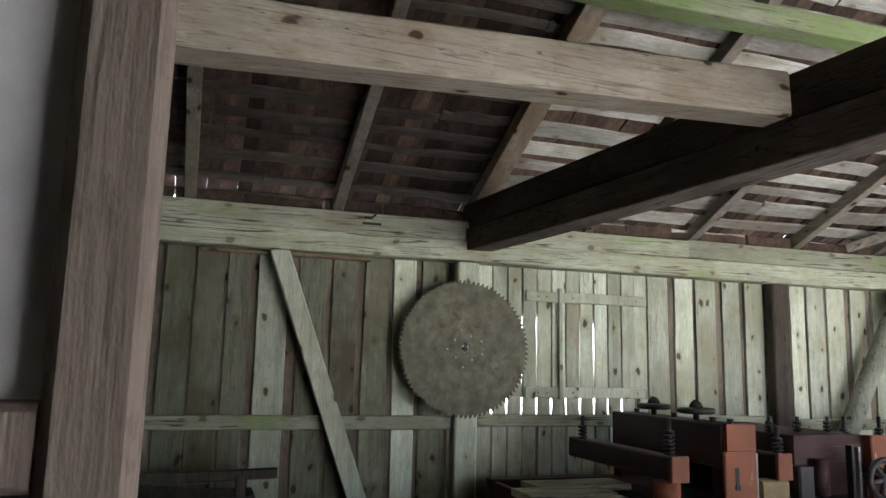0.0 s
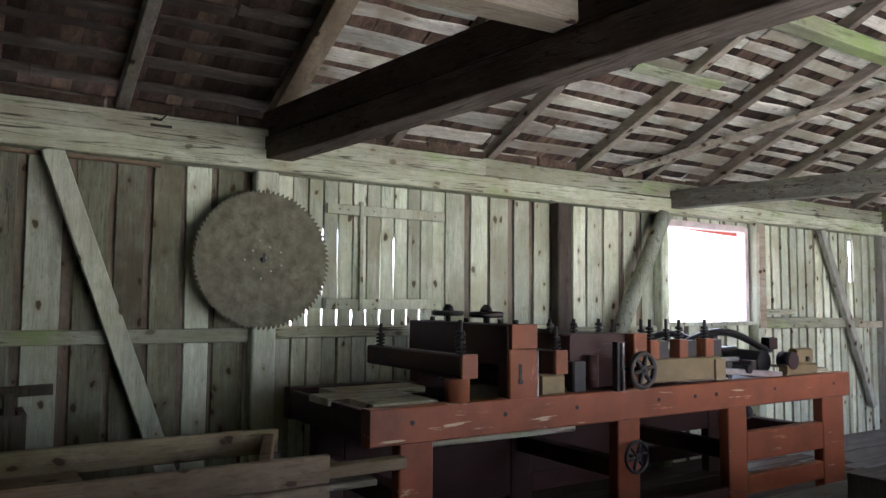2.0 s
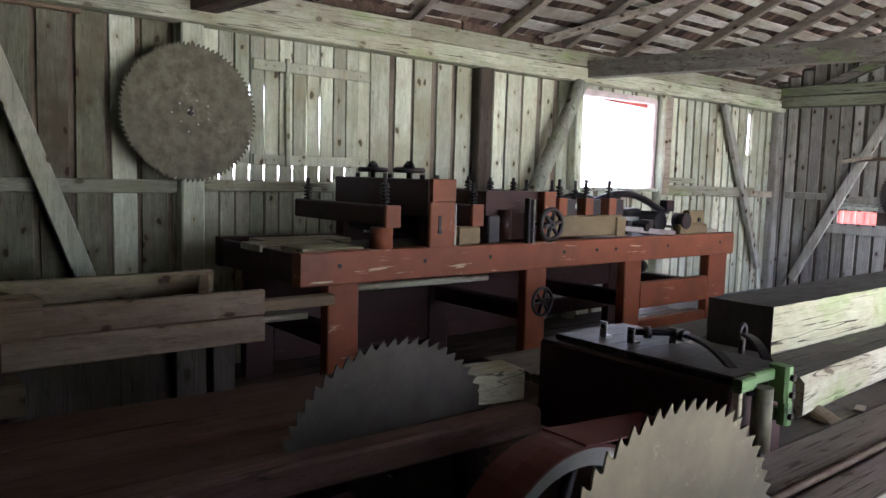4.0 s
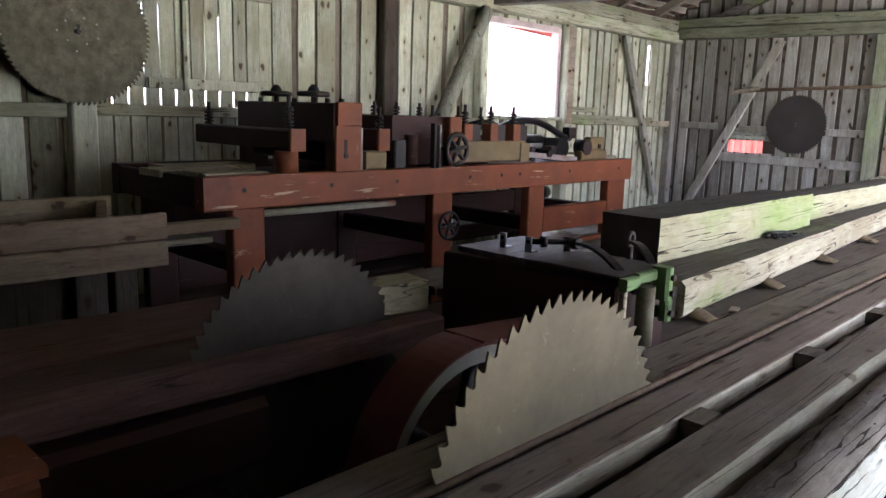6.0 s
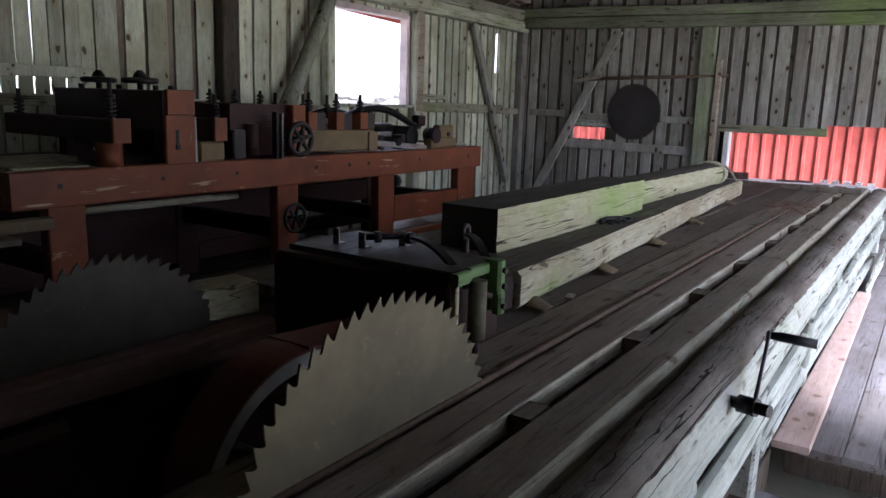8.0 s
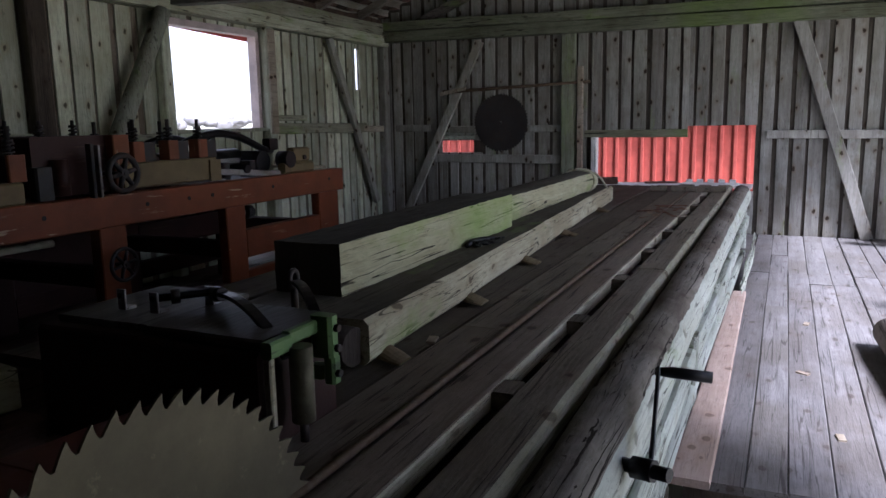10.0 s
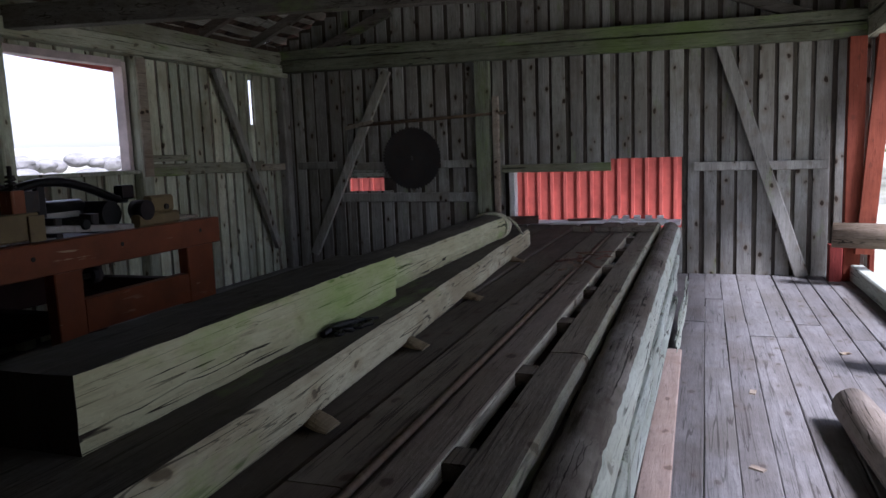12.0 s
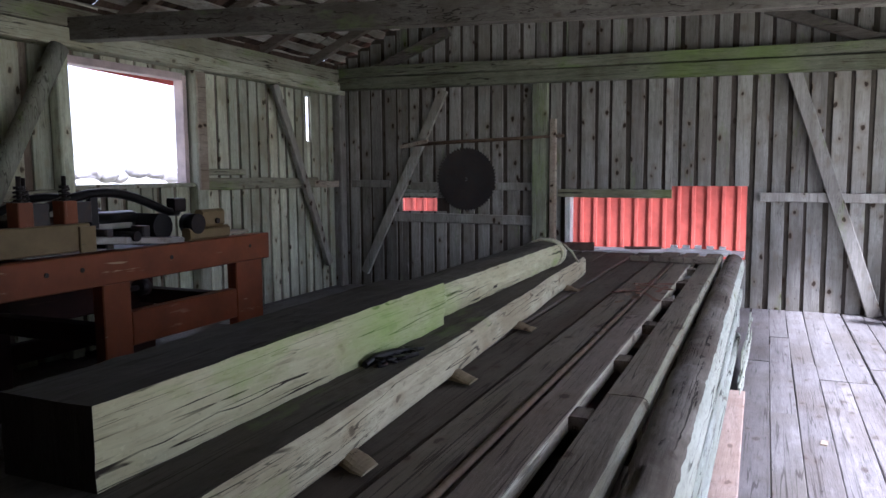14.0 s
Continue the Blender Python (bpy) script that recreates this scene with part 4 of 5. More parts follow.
log = thing("hewn_log", (5, 1.43, 0.853), "half-squared log with drying cracks and green moss", "log")
bm = bmesh.new()
n = 64
rings = []
for k in range(n + 1):
    f = k / n
    x = 2.88 + 4.42 * f
    yc, zb = 1.432 + 0.03 * f, 0.854
    rnd = max(0.0, min(0.7, (x - 4.88) / 0.1))
    hw, hh = (0.150 - 0.015 * rnd), (0.203 - 0.02 * rnd * f)
    ring = []
    for q in range(20):
        a = 2 * math.pi * (q + 0.5) / 20
        ca, sa = math.cos(a), math.sin(a)
        m = max(abs(ca), abs(sa))
        sq = (ca / m, sa / m)
        px, pz = sq[0] * (1 - rnd) + ca * rnd, sq[1] * (1 - rnd) + sa * rnd
        ring.append(bm.verts.new((x, yc + px * hw + R2.uniform(-0.0025, 0.0025), zb + hh / 2 + pz * hh / 2 + R2.uniform(-0.0025, 0.0025))))
    rings.append(ring)
for A, C in zip(rings, rings[1:]):
    for i in range(20):
        bm.faces.new((A[i], A[(i + 1) % 20], C[(i + 1) % 20], C[i]))
e0 = bm.faces.new(rings[0])
e1 = bm.faces.new(rings[-1])
# near end and top faces of the log get their shade by colour
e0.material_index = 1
body = part("log_body", bm, ["log_x", "end_grain", "shade_top_x"], log)
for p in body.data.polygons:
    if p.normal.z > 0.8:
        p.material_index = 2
chain = thing("iron_dog", (4.22, 1.24, 0.855), "black iron log dog with a short chain on the slab", "log dog")
part("bar", T([(4.06, 1.26, 0.866), (4.15, 1.265, 0.874), (4.26, 1.24, 0.872), (4.38, 1.17, 0.866)], [0.013, 0.016, 0.014, 0.007], n=8), "gloss", chain)
part("hook", T([(4.12, 1.26, 0.872), (4.17, 1.20, 0.866), (4.30, 1.16, 0.863), (4.33, 1.19, 0.866)], [0.011, 0.01, 0.009, 0.005], n=6), "gloss", chain)
for k in range(9):
    cx, cy, ca = 4.10 + 0.033 * k, 1.21 + 0.025 * math.sin(k * 1.7), 0.6 * k
    part("link", T([(cx + 0.026 * math.cos(a) * math.cos(ca) - 0.014 * math.sin(a) * math.sin(ca), cy + 0.026 * math.cos(a) * math.sin(ca) + 0.014 * math.sin(a) * math.cos(ca), 0.863 + 0.005 * (k % 2)) for a in [2 * math.pi * q / 10 for q in range(11)]], 0.006, n=6, cap=False), "gloss", chain)
# rope round the log's far end
rope = thing("rope_tie", (7.22, 1.46, 0.95), "frayed pale rope wound round the log's end", "rope")
for k in range(4):
    x = 7.17 + 0.028 * k
    part("turn", T([(x + 0.01 * math.sin(a), 1.461 + 0.147 * math.cos(a), 0.948 + 0.104 * math.sin(a)) for a in [2 * math.pi * q / 24 for q in range(25)]], 0.012, n=6, cap=False, wob=0.12), "worn_x", rope)
part("tail", T([(7.24, 1.33, 1.02), (7.3, 1.28, 0.96), (7.36, 1.24, 0.872)], [0.011, 0.01, 0.007], n=6), "worn_x", rope)

# circular blade in the table
blade, bmx = saw_blade("circular_saw_blade", (1.36, 0.727, 0.56), 0.502, 66, 0.03, "blade", "large bare steel circular saw blade standing up through the table", hook=0.72)
part("collar", T([(1.36, 0.76, 0.56), (1.36, 0.70, 0.56)], 0.07, n=20), "iron", blade)
part("arbor", T([(1.36, 1.05, 0.56), (1.36, 0.68, 0.56)], 0.022, n=12), "iron_bright", blade)

# belt pulley behind it
pul = thing("belt_pulley", (1.3, 1.2, 0.45), "wide pulley wrapped by a dark red drive belt", "pulley")
bm = bmesh.new()
C = Vector((1.46, 0, 0.43))
n = 60
rings = []
for k in range(n + 1):
    a = 2 * math.pi * k / n
    d = Vector((math.cos(a), 0, math.sin(a)))
    rings.append([bm.verts.new(C + d * r + Vector((0, y, 0))) for r, y in ((0.392, 1.075), (0.397, 1.15), (0.392, 1.24), (0.384, 1.24), (0.384, 1.075))])
for A, D in zip(rings, rings[1:]):
    for i in range(5):
        bm.faces.new((A[i], A[(i + 1) % 5], D[(i + 1) % 5], D[i]))
bmesh.ops.remove_doubles(bm, verts=bm.verts, dist=0.0005)
part("belt", bm, "belt", pul, "dark red leather belt")
bm = bmesh.new()
for r0, r1, y0, y1 in ((0.383, 0.325, 1.095, 1.225),):
    rings = []
    for k in range(n + 1):
        a = 2 * math.pi * k / n
        d = Vector((math.cos(a), 0, math.sin(a)))
        rings.append([bm.verts.new(C + d * r + Vector((0, y, 0))) for r, y in ((r0, y0), (r0, y1), (r1, y1), (r1, y0))])
    for A, D in zip(rings, rings[1:]):
        for i in range(4):
            bm.faces.new((A[i], A[(i + 1) % 4], D[(i + 1) % 4], D[i]))
bmesh.ops.remove_doubles(bm, verts=bm.verts, dist=0.0005)
part("rim", bm, "pulley_side", pul, "pale grey rim")
for k in range(5):
    a = 2 * math.pi * k / 5
    d = Vector((math.cos(a), 0, math.sin(a)))
    part("spoke", T([C + Vector((0, 1.2, 0)) + d * 0.03, C + Vector((0, 1.2, 0)) + d * 0.335], 0.022, n=8), "iron", pul)
part("belt_run", P((1.46, 1.157, 0.826), (1.929, 1.157, 0.79), 0.165, 0.008, 4, 0.003, 0.002), "belt", pul, "upper run of the belt")
part("shaft", T([C + Vector((0, 0.95, 0)), C + Vector((0, 1.5, 0))], 0.025, n=10), "iron", pul)

# feed box at the end of the log
box = thing("feed_box", (2.3, 1.3, TOP), "dark red wooden feed box with a grey lid and iron levers", "machine box")
part("body", B(1.93, 2.27, 0.925, 1.70, 0.62, 0.955, wob=0.003, cham=0.01, seg=3), "maroon", box)
part("lid", B(1.94, 2.25, 0.92, 1.30, 0.957, 0.985, wob=0.004, cham=0.007, seg=3), "dusty_x", box, "dusty grey lid board")
part("lid", B(1.975, 2.38, 1.31, 1.67, 0.957, 0.978, wob=0.004, cham=0.007, seg=3), "dusty_x", box)
for x, y in ((2.07, 1.52), (2.07, 1.395), (2.19, 1.30)):
    lug = part("lug", B(x, x + 0.008, y - 0.016, y + 0.016, 0.98, 1.04, cham=0.003), "iron_bright", box, "bright bent iron lug")
    part("lug_foot", B(x + 0.009, x + 0.04, y - 0.016, y + 0.016, 0.979, 0.987, cham=0.002), "iron_bright", lug)
    part("lug_eye", T([(x - 0.004, y, 1.022), (x + 0.012, y, 1.022)], 0.008, n=8), "gloss", lug)
part("rod", T([(2.075, 1.395, 1.022), (2.13, 1.35, 1.023), (2.2, 1.295, 1.022)], 0.012, n=8), "gloss", box)
part("rod_collar", T([(2.11, 1.366, 1.022), (2.128, 1.351, 1.022)], 0.022, n=10), "iron", box)


def flat_bar(pts, w, t):
    """A curved flat iron bar through the points."""
    bm = bmesh.new()
    rings = []
    pts = [Vector(p) for p in pts]
    for k, p in enumerate(pts):
        d = (pts[min(k + 1, len(pts) - 1)] - pts[max(k - 1, 0)]).normalized()
        side = d.cross(Vector((0, 0, 1))).normalized()
        up = side.cross(d).normalized()
        rings.append([bm.verts.new(p + side * a * w / 2 + up * b * t / 2) for a, b in ((-1, -1), (1, -1), (1, 1), (-1, 1))])
    for A, C2 in zip(rings, rings[1:]):
        for q in range(4):
            bm.faces.new((A[q], A[(q + 1) % 4], C2[(q + 1) % 4], C2[q]))
    bm.faces.new(rings[0])
    bm.faces.new(rings[-1])
    return bm


def spring_curve(a, b, rise, n=12):
    a, b = Vector(a), Vector(b)
    return [a.lerp(b, k / n) + Vector((0, 0, rise * math.sin(math.pi * min(1.0, k / n * 1.02)))) for k in range(n + 1)]


part("lever", flat_bar(spring_curve((2.2, 1.29, 1.02), (2.0, 0.885, 0.93), 0.045), 0.03, 0.012), "gloss", box, "curved black spring lever")
part("lever_boss", T([(2.19, 1.27, 1.02), (2.17, 1.23, 1.026)], [0.024, 0.02], n=10), "gloss", box)
part("lever", flat_bar(spring_curve((2.41, 1.15, 1.02), (2.16, 0.875, 0.89), 0.05), 0.03, 0.012), "gloss", box, "curved black spring lever")
part("lever_eye", T([(2.41 + 0.02 * math.cos(a), 1.155, 1.03 + 0.026 * math.sin(a)) for a in [2 * math.pi * k / 14 for k in range(15)]], 0.009, n=6, cap=False), "iron", box)
part("lever_stem", T([(2.41, 1.155, 0.93), (2.41, 1.155, 1.005)], 0.012, n=8), "iron", box)
part("stem_arm", B(2.26, 2.42, 1.14, 1.17, 0.905, 0.93, cham=0.004), "iron", box)
part("bracket", B(1.935, 2.02, 0.885, 0.918, 0.94, 0.983, cham=0.006), "green_iron", box, "green-painted iron bracket")
part("bracket", B(2.021, 2.14, 0.89, 0.918, 0.952, 0.99, cham=0.006), "green_iron", box)
part("bracket_leg", B(1.937, 1.957, 0.892, 0.916, TOP + 0.001, 0.939, cham=0.004), "worn_x", box, "pale thin bracket leg")
part("bracket_leg", B(2.141, 2.185, 0.85, 0.918, 0.885, 1.0, cham=0.012), "green_iron", box)
part("bracket_leg", B(2.15, 2.19, 0.85, 0.885, 0.81, 0.884, cham=0.01), "green_iron", box)
part("bracket_stay", B(2.15, 2.18, 0.886, 0.924, 0.82, 0.86, cham=0.006), "green_iron", box)
for z in (0.84, 0.91, 0.965):
    part("bolt", T([(2.166, 0.855, z), (2.166, 0.838, z)], 0.011, n=6), "iron", box)
part("roller", T([(2.035, 0.872, 0.752), (2.035, 0.872, 0.951)], 0.031, n=18), "blade_old", box, "upright guide roller")
part("roller_pin", T([(2.035, 0.872, 0.696), (2.035, 0.872, 0.7515)], 0.012, n=8), "iron", box)

# second saw: bench, blade, offcut block
bench = thing("saw_bench", (0.5, 1.9, 0), "low dark plank bench for a second saw", "saw bench")
for y0, y1, z in ((1.62, 1.735, 0.72), (1.775, 2.05, 0.70), (2.06, 2.3, 0.70), (2.31, 2.62, 0.69)):
    part("plank", P((-2.2, (y0 + y1) / 2 + 0.12, z - 0.05), (1.86, (y0 + y1) / 2, z - 0.05), y1 - y0 - 0.008, 0.1 if y0 < 1.7 else 0.06, 6, 0.004, 0.012), "bench_x", bench)
for x in (-1.6, 0.2, 1.55):
    part("leg", B(x, x + 0.1, 1.72, 1.82, 0.0, 0.62), "maroon", bench)
    part("leg", B(x, x + 0.1, 2.45, 2.55, 0.0, 0.62), "maroon", bench)
part("apron", P((-2.0, 1.74, 0.49), (1.06, 1.66, 0.49), 0.12, 0.22, 4, 0.004, 0.03), "maroon", bench, "dark red beam under the bench")
housing = thing("red_housing", (0.2, 1.45, 0), "dark red wooden belt housing on the floor", "housing")
part("body", B(-0.6, 0.33, 1.38, 1.60, 0.0, 0.67, cham=0.02), "orange_dull", housing)
part("lid", B(-0.62, 0.345, 1.37, 1.60, 0.671, 0.70, cham=0.01), "orange_dull", housing)
blade3, m3 = saw_blade("circular_saw_blade", (1.29, 1.756, 0.575), 0.45, 60, 0.026, "blade_dull", "dull grey circular saw blade half below a dark bench", hook=0.7)
part("arbor", T([(1.29, 1.70, 0.575), (1.29, 2.2, 0.575)], 0.025, n=10), "iron", blade3)
block = thing("offcut_block", (1.72, 1.85, 0.72), "pale offcut block lying on the dark bench", "wood block")
part("block", P((1.52, 1.86, 0.785), (1.88, 1.80, 0.785), 0.16, 0.12, 2, 0.004, 0.006), "plank_x", block)

# board trough leading to the planer
trough = thing("board_trough", (0, 3.8, 0), "long pale pine feed trough of boards", "feed trough")
for z0, z1, x1 in ((0.80, 0.935, 1.61), (0.66, 0.795, 1.61)):
    part("side_board", B(X0 + 0.3, x1, 3.40, 3.45, z0, z1, wob=0.003), "yellow_x", trough)
part("side_board", B(X0 + 0.3, 1.62, 4.13, 4.18, 0.82, 0.955, wob=0.004), "yellow_x", trough)
part("bottom", B(X0 + 0.3, 1.9, 3.46, 4.12, 0.74, 0.775), "table_x", trough)
# made-up boards that cover the lit wall below the trough with darkness
part("back_panel", B(X0 + 0.3, 1.6, 4.10, 4.125, 0.02, 0.735, wob=0.002), "dark_z", trough, "added dark boards standing in for shade behind the trough")
part("cross_piece", P((1.3, 3.46, 0.86), (1.56, 4.12, 0.88), 0.06, 0.1, 1, 0), "yellow_x", trough)
part("tongue", B(1.615, 2.08, 3.47, 3.56, 0.80, 0.86, wob=0.003), "yellow_x", trough)
for x in (-2.0, -0.2, 1.35):
    for y in (3.46, 4.0):
        part("leg", B(x, x + 0.12, y, y + 0.1, 0.0, 0.655, wob=0.003), "dark_z", trough)
pile = thing("timber_end", (-0.35, 2.9, 0.6), "short pale beams stacked beside the trough", "timber stack")
for x1, z0, z1 in ((0.455, 0.90, 1.05), (0.39, 0.607, 0.735), (0.49, 0.26, 0.42)):
    part("beam", B(-1.8, x1, 2.9, 3.1, z0, z1, wob=0.003, cham=0.012), "yellow_x", pile)
for x in (-1.4, -0.2, 0.2):
    for z0, z1 in ((0.0, 0.258), (0.422, 0.605), (0.737, 0.898)):
        part("leg", B(x, x + 0.12, 2.93, 3.07, z0, z1), "maroon", pile)
dark = thing("dark_crate", (-0.2, 5.0, 0), "dark open crate against the plank wall", "crate")
part("side", B(-1.6, 0.42, 4.9, 4.94, 0.55, 1.02, wob=0.003), "dark_z", dark)
part("side", B(-1.6, 0.42, 5.22, 5.26, 0.55, 1.02, wob=0.003), "dark_z", dark)
part("end", B(0.38, 0.42, 4.945, 5.215, 0.55, 1.02), "dark_z", dark)
part("top_rail", P((-1.7, 4.95, 1.1), (0.55, 4.95, 1.15), 0.06, 0.06, 3, 0.004), "dark_z", dark)
part("leg", B(0.2, 0.28, 4.95, 5.03, 0.0, 0.55), "dark_z", dark)
part("leg", B(-1.4, -1.32, 4.95, 5.03, 0.0, 0.55), "dark_z", dark)
part("leg", B(0.2, 0.28, 5.13, 5.21, 0.0, 0.55), "dark_z", dark)
part("upright", B(0.3, 0.36, 4.90, 4.96, 1.02, 1.14), "dark_z", dark)

# ---- things: the planer ----
planer = thing("planing_machine", (4.4, 4.4, 0), "long red-orange planing machine with yokes, screws and handwheels", "planing machine")
FY, BY = 3.755, 4.95
for y in (FY, BY):
    # rear frame takes the darker red, with the shade at the back in it
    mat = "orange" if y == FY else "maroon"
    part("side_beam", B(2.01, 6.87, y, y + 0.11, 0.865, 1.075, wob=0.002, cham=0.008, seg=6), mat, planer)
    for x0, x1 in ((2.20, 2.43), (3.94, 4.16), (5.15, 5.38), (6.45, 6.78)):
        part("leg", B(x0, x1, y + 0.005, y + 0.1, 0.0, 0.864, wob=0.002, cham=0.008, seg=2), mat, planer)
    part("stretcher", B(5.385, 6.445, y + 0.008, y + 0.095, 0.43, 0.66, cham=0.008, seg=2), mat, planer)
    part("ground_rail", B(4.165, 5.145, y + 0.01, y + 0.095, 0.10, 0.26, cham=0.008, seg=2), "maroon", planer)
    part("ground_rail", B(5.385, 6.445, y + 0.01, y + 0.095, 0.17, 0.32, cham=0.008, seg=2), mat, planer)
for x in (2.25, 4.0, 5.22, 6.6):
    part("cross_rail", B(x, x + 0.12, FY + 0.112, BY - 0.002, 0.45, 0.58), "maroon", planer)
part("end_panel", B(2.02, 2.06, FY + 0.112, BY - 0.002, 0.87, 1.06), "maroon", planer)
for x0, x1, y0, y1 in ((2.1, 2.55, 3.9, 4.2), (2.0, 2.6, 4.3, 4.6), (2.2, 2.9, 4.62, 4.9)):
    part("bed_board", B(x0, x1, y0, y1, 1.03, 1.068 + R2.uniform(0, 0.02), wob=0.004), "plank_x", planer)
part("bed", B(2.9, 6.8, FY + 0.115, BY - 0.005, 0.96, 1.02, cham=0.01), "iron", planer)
# added panel: hides the lit wall behind, for the shadow under the planer
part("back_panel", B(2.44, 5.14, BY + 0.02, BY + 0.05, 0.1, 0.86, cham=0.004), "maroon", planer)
part("hidden_shaft", T([(2.45, 4.2, 0.76), (3.93, 4.2, 0.755)], 0.026, n=8), "worn_x", planer)
for bx in (2.28, 2.95, 3.55, 4.35, 4.75, 5.0, 5.75, 6.62):
    part("bolt", T([(bx, FY + 0.01, 0.985), (bx, FY - 0.004, 0.985)], 0.015, n=10), "iron", planer)


def screw(x, y, z0, z1, r=0.014, parent=planer):
    s = part("screw", T([(x, y, z0), (x, y, z1)], r, n=8), "iron", parent)
    turns = max(2, int((z1 - z0) * 0.6 / 0.024))
    bm = T([(x + r * 2.0 * math.cos(a * 0.785), y + r * 2.0 * math.sin(a * 0.785), z0 + 0.024 * a / 8) for a in range(turns * 8 + 1)], r * 0.5, n=5)
    tube(bm, [(x, y, z0 + 0.024 * turns + 0.004), (x, y, z0 + 0.024 * turns + 0.022)], r * 2.1, 6)
    part("spring", bm, "iron", s)
    return s


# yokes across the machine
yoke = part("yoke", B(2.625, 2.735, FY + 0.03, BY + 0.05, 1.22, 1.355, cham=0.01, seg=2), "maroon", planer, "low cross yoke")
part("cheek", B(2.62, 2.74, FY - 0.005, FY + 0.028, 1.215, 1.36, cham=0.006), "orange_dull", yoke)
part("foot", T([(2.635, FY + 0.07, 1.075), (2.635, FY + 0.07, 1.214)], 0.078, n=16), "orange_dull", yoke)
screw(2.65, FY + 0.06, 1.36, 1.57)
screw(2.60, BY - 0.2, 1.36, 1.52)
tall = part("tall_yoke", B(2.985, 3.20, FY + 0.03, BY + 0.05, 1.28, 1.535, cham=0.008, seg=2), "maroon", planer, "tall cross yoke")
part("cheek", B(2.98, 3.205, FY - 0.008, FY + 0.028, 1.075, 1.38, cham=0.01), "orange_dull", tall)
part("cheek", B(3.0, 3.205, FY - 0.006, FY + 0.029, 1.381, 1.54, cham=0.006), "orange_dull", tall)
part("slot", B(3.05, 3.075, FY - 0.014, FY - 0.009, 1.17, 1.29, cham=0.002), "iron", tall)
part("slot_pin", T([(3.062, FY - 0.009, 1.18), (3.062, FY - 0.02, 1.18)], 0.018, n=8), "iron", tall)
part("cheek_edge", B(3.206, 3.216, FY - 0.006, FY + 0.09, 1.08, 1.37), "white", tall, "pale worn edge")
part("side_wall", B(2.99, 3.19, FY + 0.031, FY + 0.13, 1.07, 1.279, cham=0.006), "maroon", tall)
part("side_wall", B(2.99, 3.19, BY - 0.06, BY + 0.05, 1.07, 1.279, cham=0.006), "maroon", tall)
part("feed_roller", T([(3.1, FY + 0.14, 1.19), (3.1, BY - 0.07, 1.19)], 0.07, n=18), "iron", tall)
for y in (4.15, 4.62):
    hw = part("handwheel", T([(3.09, y, 1.575), (3.09, y, 1.582), (3.09, y, 1.606), (3.09, y, 1.613)], [0.1, 0.118, 0.118, 0.1], n=24), "iron", tall, "solid cast handwheel lying flat")
    part("hub", T([(3.09, y, 1.6135), (3.09, y, 1.63), (3.09, y, 1.65)], [0.045, 0.04, 0.028], n=12), "iron", hw)
    part("stem", T([(3.09, y, 1.535), (3.09, y, 1.66)], 0.02, n=10), "iron", tall)
for y in (3.84, 4.0, 4.4, 4.85):
    part("nut", T([(3.1, y, 1.535), (3.1, y, 1.565)], 0.02, n=6), "iron", tall)
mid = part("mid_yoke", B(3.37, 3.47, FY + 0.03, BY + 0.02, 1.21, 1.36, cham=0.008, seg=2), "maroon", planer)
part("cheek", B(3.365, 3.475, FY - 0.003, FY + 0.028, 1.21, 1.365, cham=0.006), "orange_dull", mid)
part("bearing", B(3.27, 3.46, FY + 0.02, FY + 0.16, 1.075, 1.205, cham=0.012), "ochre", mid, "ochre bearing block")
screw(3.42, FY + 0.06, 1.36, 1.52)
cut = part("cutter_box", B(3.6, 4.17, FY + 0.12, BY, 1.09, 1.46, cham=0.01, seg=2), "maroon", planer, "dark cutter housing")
part("front_post", B(4.14, 4.28, FY + 0.04, FY + 0.118, 1.07, 1.46, cham=0.008), "orange_dull", cut)
part("guide_bar", B(3.90, 3.925, FY - 0.03, FY + 0.02, 1.07, 1.41, cham=0.004), "iron", cut)
part("guide_bar", B(3.955, 3.975, FY - 0.03, FY + 0.02, 1.07, 1.40, cham=0.004), "iron_bright", cut)
part("drum", T([(3.76, FY + 0.08, 1.1), (3.76, FY + 0.08, 1.32)], 0.05, n=14), "maroon", cut)
part("clamp", B(3.56, 3.68, FY + 0.04, FY + 0.119, 1.08, 1.28, cham=0.012), "iron", cut)
for x in (3.62, 3.85, 4.1):
    screw(x, FY + 0.35, 1.46, 1.56, 0.012)
w1 = add_wheel(planer, Matrix.Translation((4.075, 3.655, 1.215)), 0.115, 0.02, 6, 0.032, 0.02)
part("axle", T([(4.075, 3.64, 1.215), (4.075, 3.88, 1.215)], 0.016, n=8), "iron", planer)
w2 = add_wheel(planer, Matrix.Translation((4.05, 3.69, 0.62)), 0.105, 0.013, 6, 0.028, 0.02, "iron")
part("axle", T([(4.05, 3.68, 0.62), (4.05, 3.77, 0.62)], 0.016, n=8), "iron", planer)
side = part("pressure_rail", B(4.19, 5.09, FY + 0.02, FY + 0.09, 1.10, 1.27, cham=0.008, seg=2), "ochre", planer, "dull ochre pressure rail")
part("rail_end", B(5.0, 5.12, FY + 0.0, FY + 0.019, 1.09, 1.25, cham=0.008), "ochre", side)
for x in (4.30, 4.62, 4.92):
    up = part("upright", B(x, x + 0.1, FY + 0.03, FY + 0.13, 1.271, 1.41, cham=0.006), "orange_dull", planer)
    screw(x + 0.05, FY + 0.08, 1.41, 1.56)
    part("block", B(x + 0.102, x + 0.22, FY + 0.05, FY + 0.14, 1.271, 1.40, cham=0.006), "iron", up)
    screw(x + 0.1, FY + 0.5, 1.35, 1.55)
